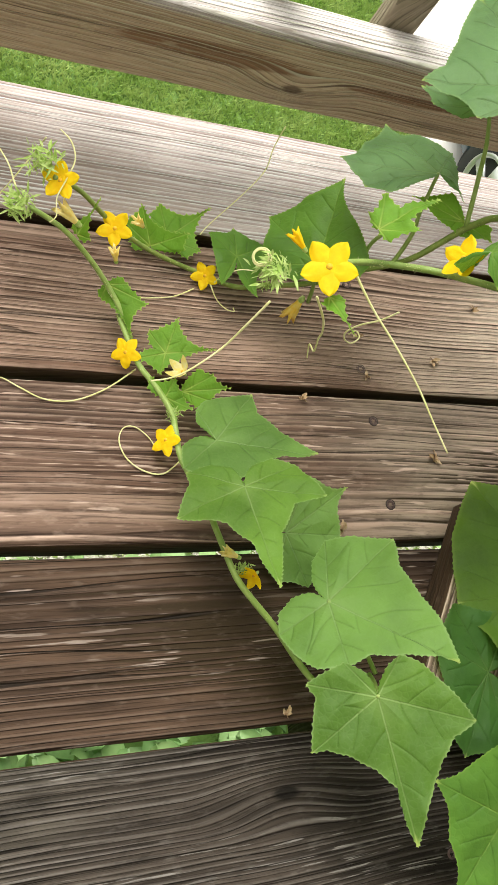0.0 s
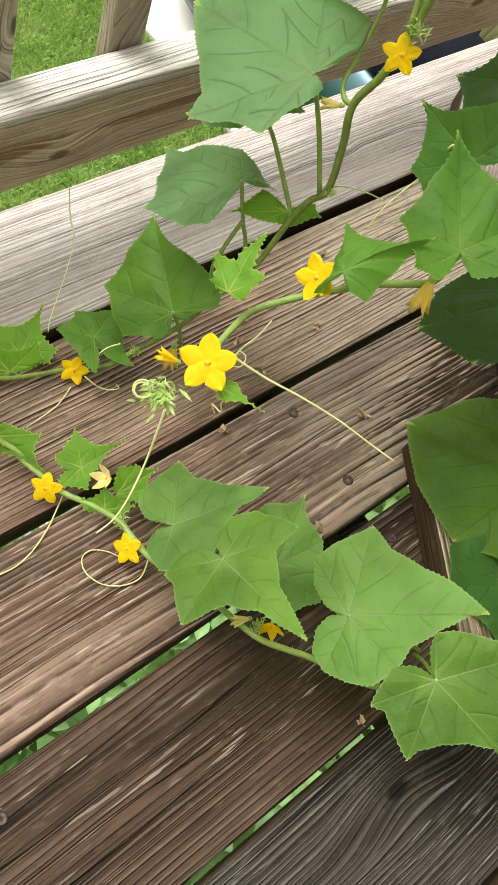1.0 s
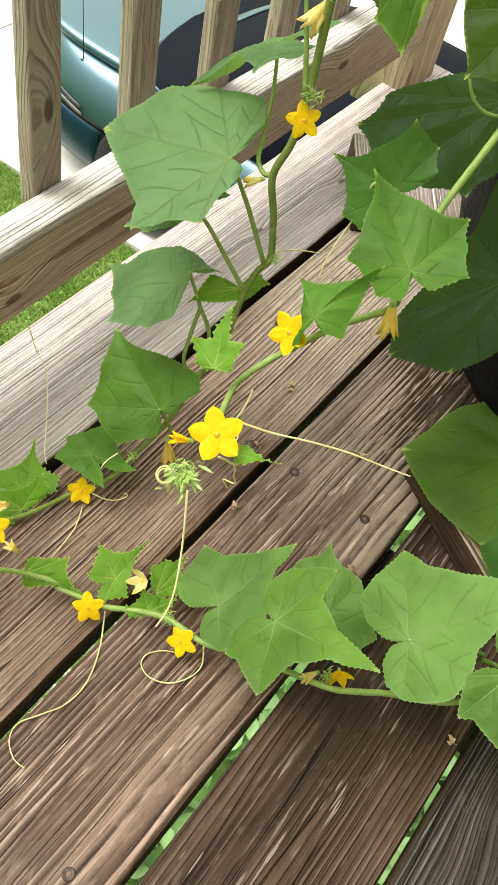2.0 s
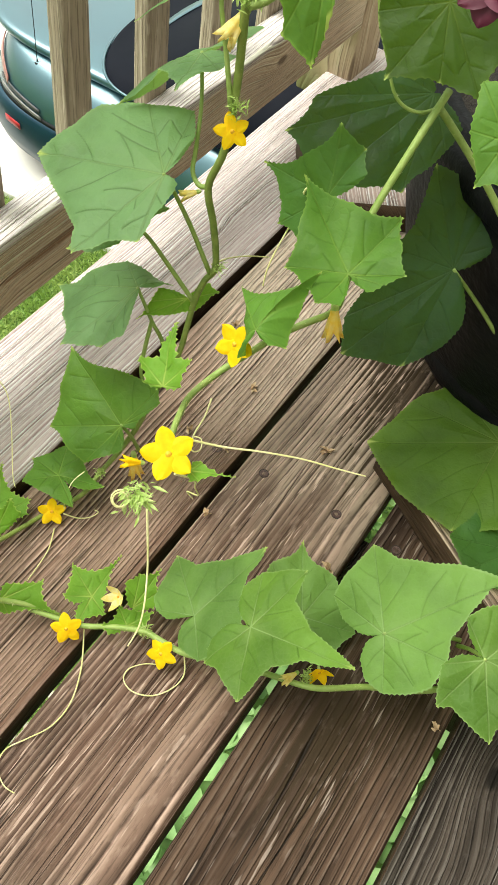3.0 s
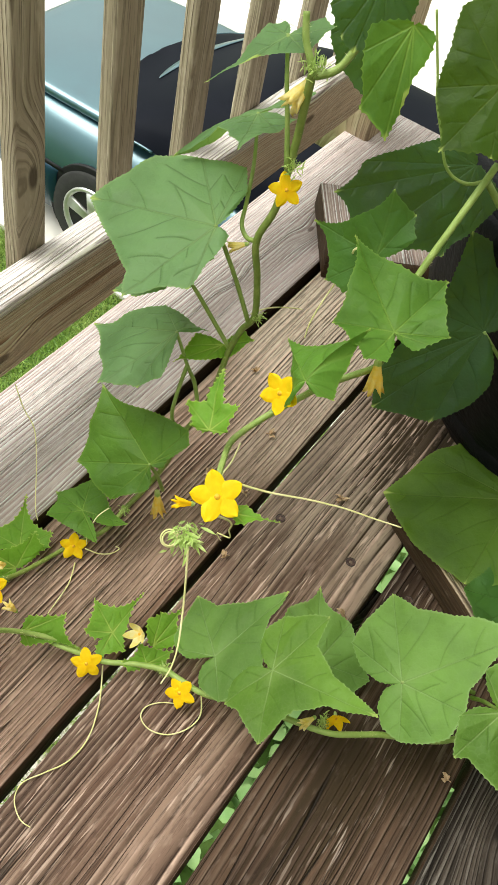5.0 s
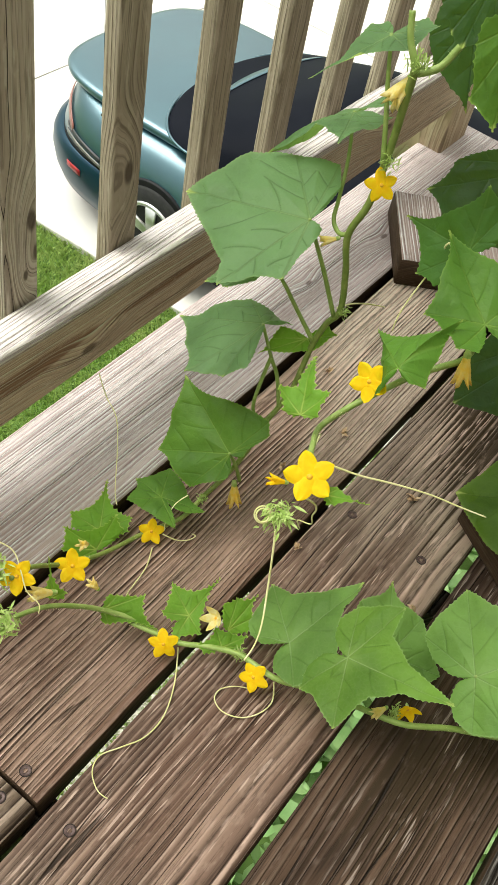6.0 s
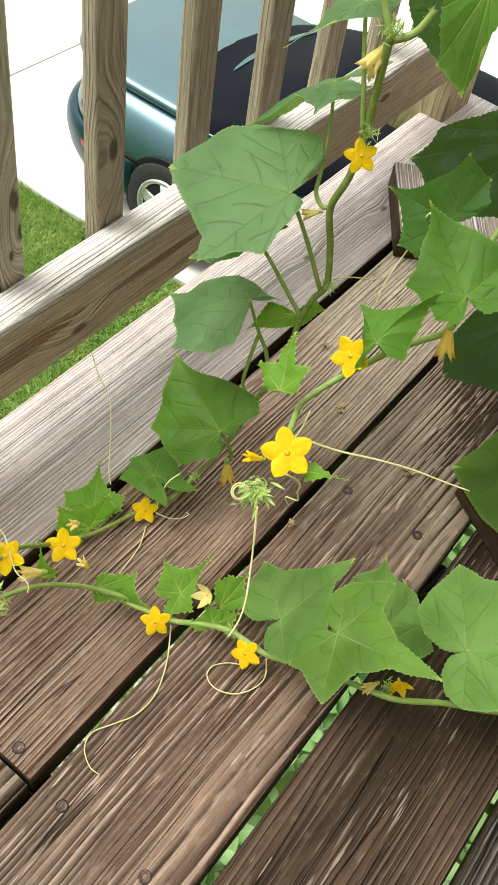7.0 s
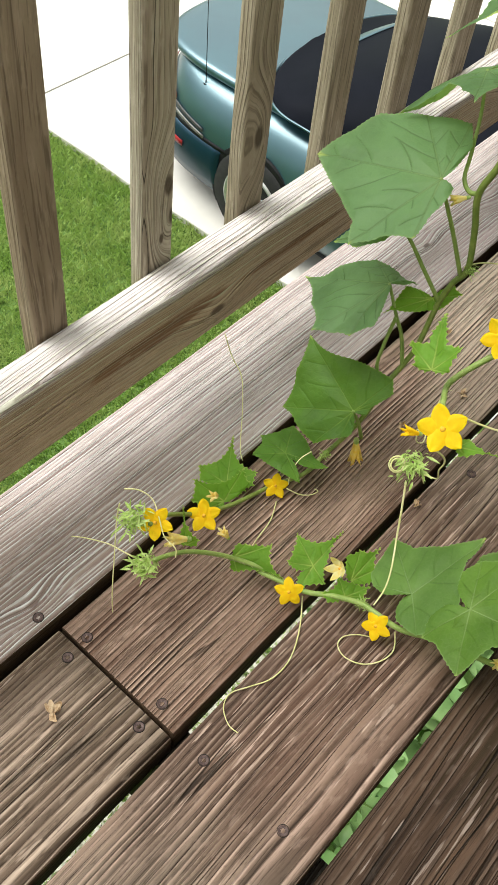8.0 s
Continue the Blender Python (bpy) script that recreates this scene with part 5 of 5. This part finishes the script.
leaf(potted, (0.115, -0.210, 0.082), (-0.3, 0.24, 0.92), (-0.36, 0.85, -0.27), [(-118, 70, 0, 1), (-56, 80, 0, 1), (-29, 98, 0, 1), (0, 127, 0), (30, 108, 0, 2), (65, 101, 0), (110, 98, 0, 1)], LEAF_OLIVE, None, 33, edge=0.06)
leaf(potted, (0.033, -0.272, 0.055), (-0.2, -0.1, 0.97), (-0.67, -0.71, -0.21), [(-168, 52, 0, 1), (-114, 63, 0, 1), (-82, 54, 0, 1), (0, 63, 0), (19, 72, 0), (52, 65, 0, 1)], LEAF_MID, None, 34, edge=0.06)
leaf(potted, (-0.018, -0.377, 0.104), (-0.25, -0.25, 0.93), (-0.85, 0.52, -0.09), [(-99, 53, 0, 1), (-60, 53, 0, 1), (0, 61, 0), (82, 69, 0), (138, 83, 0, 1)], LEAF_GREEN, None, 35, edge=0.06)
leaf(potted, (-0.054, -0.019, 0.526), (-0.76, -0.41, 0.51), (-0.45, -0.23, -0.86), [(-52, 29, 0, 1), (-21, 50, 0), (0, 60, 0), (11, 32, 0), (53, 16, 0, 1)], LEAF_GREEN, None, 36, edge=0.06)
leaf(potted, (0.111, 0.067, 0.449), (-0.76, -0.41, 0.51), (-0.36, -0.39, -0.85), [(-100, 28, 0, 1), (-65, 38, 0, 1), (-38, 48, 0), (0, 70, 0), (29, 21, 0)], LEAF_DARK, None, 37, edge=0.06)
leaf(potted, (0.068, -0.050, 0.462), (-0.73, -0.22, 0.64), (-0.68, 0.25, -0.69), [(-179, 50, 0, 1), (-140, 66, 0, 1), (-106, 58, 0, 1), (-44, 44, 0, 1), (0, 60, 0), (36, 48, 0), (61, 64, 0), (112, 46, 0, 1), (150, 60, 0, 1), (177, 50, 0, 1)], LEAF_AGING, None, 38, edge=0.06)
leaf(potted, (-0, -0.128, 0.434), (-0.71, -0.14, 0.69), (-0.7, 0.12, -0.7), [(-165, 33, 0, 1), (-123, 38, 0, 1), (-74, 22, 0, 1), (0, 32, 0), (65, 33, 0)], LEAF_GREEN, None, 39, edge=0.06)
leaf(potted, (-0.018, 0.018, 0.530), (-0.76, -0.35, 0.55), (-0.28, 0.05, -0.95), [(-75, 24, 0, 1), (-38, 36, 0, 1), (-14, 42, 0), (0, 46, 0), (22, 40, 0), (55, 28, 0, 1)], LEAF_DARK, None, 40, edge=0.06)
stem(potted, [(0.059, -0.068, 0.399), (0.067, -0.076, 0.387), (0.074, -0.091, 0.37), (0.078, -0.114, 0.348), (0.08, -0.134, 0.327)], [0.0026, 0.0026], STEM, 31, 60)
stem(potted, [(0.054, 0.007, 0.492), (0.052, -0.003, 0.47), (0.05, -0.011, 0.453), (0.049, -0.016, 0.44), (0.047, -0.027, 0.423), (0.044, -0.038, 0.406), (0.046, -0.048, 0.398), (0.052, -0.059, 0.396), (0.06, -0.068, 0.401)], [0.0008, 0.0010, 0.0014], STEM, 32, 20)
stem(potted, [(-0.205, -0.151, 0.604), (-0.170, -0.25, 0.630), (-0.05, -0.34, 0.62), (0.16, -0.33, 0.50), (0.26, -0.28, 0.32)], [0.0014, 0.0018, 0.0026], STEM_OLD, 33, 0)
purple_flower(potted, (-0.2140, -0.1470, 0.6105), (-0.8, -0.15, 0.45), 0.027)

# ---- litter on the deck ----


def litter(x, y, size, seed):
    """A shrivelled brown flower."""
    rnd = random.Random(seed)
    verts, faces = [], []
    for i in range(7):
        a, ln, k = rnd.uniform(0, 6.28), size * rnd.uniform(0.5, 1), len(verts)
        q = pose(x, y, 0.002 + rnd.uniform(0, size * 0.3), rnd.uniform(-50, 50), rnd.uniform(-60, 10), math.degrees(a))
        for s, w, h in ((0, 0.15, 0), (0.5, 0.3, 0.12), (1, 0.08, 0.02)):
            for c in (-1, 0, 1):
                verts.append(tuple(q @ Vector((s * ln, c * w * ln, h * ln + 0.12 * ln * abs(c)))))
        for r in range(2):
            for c in range(2):
                b = k + r * 3 + c
                faces.append((b, b + 3, b + 4, b + 1))
    low = min(p[2] for p in verts)
    verts = [(a, b, c - low + 0.0005) for a, b, c in verts]
    ob = new("fallen_flower", mesh_of("fallen_flower", verts, faces, DRY))
    return tagged(ob, "small dry brown fallen flower lying on the deck", "litter", "fallen flowers")


for i, (x, y, s) in enumerate(((0.062, -0.066, 0.010), (-0.076, -0.010, 0.008), (0.083, 0.04, 0.009), (-0.465, 0.09, 0.013), (0.151, 0.105, 0.008), (-0.003, 0.063, 0.008), (0.0, 0.018, 0.007), (-0.133, -0.286, 0.010), (-0.056, -0.136, 0.011))):
    litter(x, y, s, i)

# ---- shrubs below the deck ----


def shrub(count, x0, x1, y0, y1, seed):
    rnd = random.Random(seed)
    verts, faces = [], []
    for _ in range(count):
        o = Vector((rnd.uniform(x0, x1), rnd.uniform(y0, y1), GROUND + rnd.uniform(0.05, 0.4)))
        rim = min(o.x - x0, x1 - o.x, o.y - y0, y1 - o.y)
        if noise.noise((o.x * 2.3, o.y * 2.3, 1.7)) > rim * 1.6 + 0.1:
            continue
        q = Euler((rnd.uniform(-0.7, 0.7), rnd.uniform(-0.7, 0.7), rnd.uniform(0, 6.28))).to_matrix()
        ln, k = rnd.uniform(0.07, 0.16), len(verts)
        for s, w in ((0, 0.05), (0.25, 0.28), (0.55, 0.32), (0.85, 0.15), (1, 0.01)):
            for c in (-1, 0, 1):
                verts.append(tuple(o + q @ Vector((s * ln, c * w * ln, 0.15 * ln * abs(c) - 0.25 * s * s * ln))))
        for r in range(4):
            for c in range(2):
                b = k + r * 3 + c
                faces.append((b, b + 3, b + 4, b + 1))
    return verts, faces


v, f = shrub(2400, -0.6, 3.0, -1.6, 0.47, 3)
tagged(new("ground_cover", mesh_of("ground_cover", v, f, HOSTA)), "leafy light green ground cover growing under the deck", "ground cover", kind="stuff")

# ---- car ----
CX, CY = 3.765, 2.65
car = thing("car", (CX, CY, GROUND), "teal green two-door car parked on the driveway", "car")


def plan(z, hw, tail, nose, n=3.1, count=96):
    """The car's rounded plan at one height, going once round it; a quarter of the way is the tail."""
    pts = []
    for k in range(count):
        a = 2 * math.pi * k / count
        c, d = math.cos(a), math.sin(a)
        x = hw * math.copysign(abs(c) ** (2 / n), c)
        y = tail * abs(d) ** (2 / n) if d > 0 else -1.9 * abs(d) ** 0.2 - (nose - 1.9) * abs(d) ** 1.2
        pts.append((CX + x, CY + y, GROUND + z))
    return pts


# height, half width, tail, nose, squareness of the tail
LEVELS = ((0.24, 0.80, 0.90, 3.30, 3.0), (0.30, 0.845, 0.93, 3.36, 3.0), (0.40, 0.870, 0.95, 3.42, 3.1), (0.52, 0.878, 0.955, 3.42, 3.1), (0.62, 0.872, 0.95, 3.38, 3.2), (0.70, 0.855, 0.93, 3.30, 3.2), (0.76, 0.833, 0.905, 3.22, 3.3), (0.81, 0.803, 0.875, 3.12, 3.5), (0.845, 0.770, 0.85, 3.05, 3.8), (0.865, 0.735, 0.83, 3.0, 4.2), (0.873, 0.68, 0.80, 2.95, 4.2))


def skin(y, h):
    """Half width of the body at y, h over the ground."""
    for lo, hi in zip(LEVELS, LEVELS[1:]):
        if h <= hi[0]:
            break
    f = max(0.0, min(1.0, (h - lo[0]) / (hi[0] - lo[0])))
    hw, tail, n = (lo[k] + (hi[k] - lo[k]) * f for k in (1, 2, 4))
    return hw * (1 - min(0.999, (max(y, 0.0) / tail)) ** n) ** (1 / n)


v, f = loft([plan(*s) for s in LEVELS])
body = part("body", mesh_of("body", v, f, PAINT), car)
v, f = loft([plan(*s) for s in ((0.16, 0.70, 0.80, 3.1), (0.19, 0.78, 0.86, 3.25), (0.242, 0.797, 0.895, 3.29))])
part("sill", mesh_of("sill", v, f, TRIM), car, "dark underside and sill")
# the lid stands proud of the tail with a rounded lip all round
LID = ((0.868, 0.690, 0.885, 2.6, 4.4), (0.878, 0.716, 0.935, 2.6, 4.4), (0.896, 0.730, 0.965, 2.6, 4.2), (0.915, 0.732, 0.975, 2.6, 4.1), (0.930, 0.722, 0.962, 2.6, 4.1), (0.938, 0.700, 0.925, 2.6, 4.0), (0.942, 0.665, 0.865, 2.58, 3.8), (0.948, 0.61, 0.78, 2.55, 3.4), (0.958, 0.50, 0.63, 2.5, 3.0), (0.970, 0.36, 0.48, 2.4, 2.6), (0.982, 0.20, 0.33, 2.2, 2.3), (0.986, 0.06, 0.2, 2.0, 2.0))
v, f = loft([plan(*s) for s in LID])
part("trunk_lid", mesh_of("trunk_lid", v, f, PAINT), car, "glossy teal trunk lid with a raised lip")
# the shadow line in the gap below the lip, drawn as a black strip
v, f = loft([plan(*s) for s in ((0.858, 0.705, 0.872, 2.6, 4.4), (0.871, 0.701, 0.895, 2.6, 4.4))])
part("lid_gap", mesh_of("lid_gap", v, f, TRIM), car, "black strip for the shadow gap under the trunk lid")


def smooth(t):
    t = max(0.0, min(1.0, t))
    return t * t * (3 - 2 * t)


def cabin_half(y):
    """Half width of the glasshouse at its base."""
    if y > -0.30:
        return 0.79 * max(0.0, 1 - ((y + 0.30) / 0.48) ** 2.3) ** 0.4545
    return 0.79 - 0.14 * smooth((-1.7 - y) / 0.8)


def cabin_top(x, y):
    """Height of the glass and black top over the ground."""
    w = max(cabin_half(y), 0.001)
    crest = 0.985 + 0.34 * smooth((0.20 - y) / 1.15) - 0.30 * smooth((-1.55 - y) / 0.95)
    u = min(1.0, abs(x) / w)
    base = 0.948 + 0.012 * smooth(y / 0.3 + 0.4) - 0.04 * smooth((-0.35 - y) / 0.5)
    return base + (crest - base) * (1 - u ** 2.6) ** 0.5


def cabin_patch(y0, y1, u0, u1, ny, nu, lift, power=2.2):
    """A piece of the cabin's skin between two cross lines, raised by lift."""
    verts, faces = [], []
    for i in range(ny + 1):
        for j in range(nu + 1):
            u = u0 + (u1 - u0) * j / nu
            y = y0 + (y1 - y0) * (i / ny) ** power
            x = u * cabin_half(y)
            verts.append((CX + x, CY + y, GROUND + cabin_top(x, y) + lift))
    for i in range(ny):
        for j in range(nu):
            a = i * (nu + 1) + j
            faces.append((a, a + 1, a + nu + 2, a + nu + 1))
    return verts, faces


def ribbon(line, width):
    """A thin strip on the cabin's skin along (x, y) points, tapering at both ends."""
    verts, faces = [], []
    n = len(line) - 1
    for i, (x, y) in enumerate(line):
        w = width * (0.08 + math.sin(math.pi * i / n) ** 0.7)
        for dy in (-w, 0.0, w):
            verts.append((CX + x, CY + y + dy, GROUND + cabin_top(x, y + dy) + 0.004))
    for i in range(n):
        for j in range(2):
            a = i * 3 + j
            faces.append((a, a + 1, a + 4, a + 3))
    return verts, faces


part("cabin", mesh_of("cabin", *cabin_patch(0.179, -2.45, -1, 1, 80, 44, 0.0), GLASS_DARK), car, "dark tinted windows and black top")


def raised(name, patch, material, label, thick=0.006):
    ob = part(name, mesh_of(name, *patch, material), car, label)
    mod = ob.modifiers.new("depth", "SOLIDIFY")
    mod.thickness, mod.offset = thick, -1.0
    return ob


# the glass reflection along the rear window, laid on as a teal strip
arc = [(-0.30 + 0.90 * k / 30, -0.060 - 0.30 * (k / 30 - 0.30) ** 2) for k in range(31)]
raised("window_edge", ribbon(arc, 0.030), PAINT, "teal strip standing for the reflection along the rear window's edge", 0.003)
rim_line = [(CX + cabin_half(y) * 1.012, CY + y + 0.006, GROUND + cabin_top(cabin_half(y), y) + 0.004) for y in (0.178 - 0.62 * (k / 24) ** 2 for k in range(25))]
v, f = tube([(2 * CX - x, y, z) for x, y, z in reversed(rim_line)] + rim_line, [0.008, 0.008], 6, 2)
part("window_trim", mesh_of("window_trim", v, f, PAINT), car, "bright edge round the rear window")


def band(rows, a0, a1, n=70, square=3.1):
    """A strip round the car's plan, between two angles; rows: (height, half width, tail)."""
    verts, faces = [], []
    for z, hw, tail in rows:
        for k in range(n + 1):
            a = radians(a0 + (a1 - a0) * k / n)
            c, d = math.cos(a), math.sin(a)
            verts.append((CX + hw * math.copysign(abs(c) ** (2 / square), c), CY + tail * abs(d) ** (2 / square), GROUND + z))
    m = n + 1
    for i in range(len(rows) - 1):
        faces += [(i * m + k, i * m + k + 1, (i + 1) * m + k + 1, (i + 1) * m + k) for k in range(n)]
    return verts, faces


BUMPER = ((0.21, 0.79, 0.93), (0.25, 0.855, 1.02), (0.33, 0.885, 1.045), (0.43, 0.897, 1.065), (0.50, 0.895, 1.060), (0.545, 0.888, 1.04), (0.565, 0.878, 1.00), (0.570, 0.862, 0.94))
raised("rear_bumper", band(BUMPER, 3.0, 177.0, 90), PAINT_LOW, "dark teal rear bumper", 0.03)
raised("bumper_gap", band(((0.566, 0.882, 0.960), (0.590, 0.880, 0.958)), 2, 178, 60), TRIM, "dark gap above the bumper")


def strip(side, path, low, high, out=0.005):
    """A strip on the body's skin along (y, height) points, from low under the line to high over it."""
    verts, faces, m = [], [], len(path)
    for y, h in path:
        for dz in (-low, 0.0, high):
            verts.append((CX + side * (skin(y, h + dz) + out), CY + y + (out if y > 0.5 else 0), GROUND + h + dz))
    for i in range(m - 1):
        for j in range(2):
            a = i * 3 + j
            faces.append((a, a + 1, a + 4, a + 3) if side < 0 else (a, a + 3, a + 4, a + 1))
    return verts, faces


LAMP_LINE = [(0.835 - 0.24 * k / 14, 0.815 - 0.135 * (k / 14) ** 1.3) for k in range(15)]
PANEL_LINE = [(0.66 - 0.36 * k / 14, 0.655 - 0.04 * k / 14) for k in range(15)]
for s in (-1, 1):
    raised("tail_lamp", strip(s, LAMP_LINE, 0.030, 0.012), LAMP_PINK, "thin pale red wrap-around tail lamp")
    # the highlight along the bumper's top, modelled as a silver strip
    raised("tail_panel", strip(s, [(y, h - 0.022) for y, h in PANEL_LINE], 0.010, 0.010), HIGHLIGHT_SILVER, "silvery strip for the highlight along the bumper's top")
    raised("lamp_shade", strip(s, [(y + 0.012, h + 0.012) for y, h in PANEL_LINE], 0.010, 0.012, 0.004), LAMP_GREY, "smoked edge of the tail lamp")
    mark = [(CX + s * (0.896 * (1 - (y / 1.062) ** 3.1) ** (1 / 3.1) + 0.004), CY + y, GROUND + h) for y in (0.60, 0.555, 0.51, 0.465) for h in (0.445, 0.485)]
    q = [(2 * i, 2 * i + 1, 2 * i + 3, 2 * i + 2) for i in range(3)]
    raised("side_marker", (mark, q if s < 0 else [tuple(reversed(x)) for x in q]), LAMP_RED, "red side marker lamp", 0.004)
v, f = tube([(CX - 0.752, CY + 0.41, GROUND + 0.845), (CX - 0.75, CY + 0.41, GROUND + 0.875), (CX - 0.75, CY + 0.43, GROUND + 1.55)], [0.015, 0.0028, 0.0015], 8, 3)
part("antenna", mesh_of("antenna", v, f, TRIM), car, "thin black radio antenna")
for y in (-0.12, -2.72):
    for s in (-1, 1):
        x = CX + s * 0.80
        prof = [(0.20, -0.09), (0.29, -0.095), (0.308, -0.07), (0.312, 0), (0.308, 0.07), (0.29, 0.095), (0.20, 0.09), (0.20, -0.09)]
        v, f = lathe(prof, 40)
        hub = GROUND + 0.362
        wheel = part("wheel", mesh_of("wheel", [(x + c, CY + y + a, hub + b) for a, b, c in v], f, TYRE), car, "black tyre on an alloy rim")
        v, f = lathe([(0.207, 0.060), (0.206, 0.088), (0.19, 0.089), (0.178, 0.083), (0.0, 0.081)], 40)
        part("rim", mesh_of("rim", [(x + s * c, CY + y + a, hub + b) for a, b, c in v], f, TYRE), wheel, "dark wheel well of the rim")
        v, f = lathe([(0.209, 0.08), (0.209, 0.10), (0.198, 0.104), (0.184, 0.098), (0.178, 0.08)], 40)
        part("rim_lip", mesh_of("rim_lip", [(x + s * c, CY + y + a, hub + b) for a, b, c in v], f, ALLOY), wheel, "bright rim lip")
        for k in range(5):
            a0 = 2 * math.pi * k / 5 + 0.3
            bv, bf = rounded_bar(0.19, 0.07, 0.03, 0.01)
            pts = []
            for px, py, pz in bv:
                q = px + 0.095
                w = py * (0.75 + 0.5 * q / 0.19)
                pts.append((x + s * (0.088 + pz * 0.6), CY + y + q * math.cos(a0) - w * math.sin(a0), hub + q * math.sin(a0) + w * math.cos(a0)))
            part("spoke", mesh_of("spoke", pts, bf, ALLOY), wheel)
        # the wheel arch's shade, laid on the uncut flank as a black ring
        v, f = lathe([(0.29, 0.0790), (0.322, 0.0795), (0.327, 0.0780), (0.328, 0.06)], 48)
        arch = [(CX + s * (0.80 + c), CY + y + a, GROUND + 0.375 + max(b, -0.16)) for a, b, c in v]
        part("wheel_arch", mesh_of("wheel_arch", arch, f, TRIM), car, "black ring standing for the shade in the wheel arch")
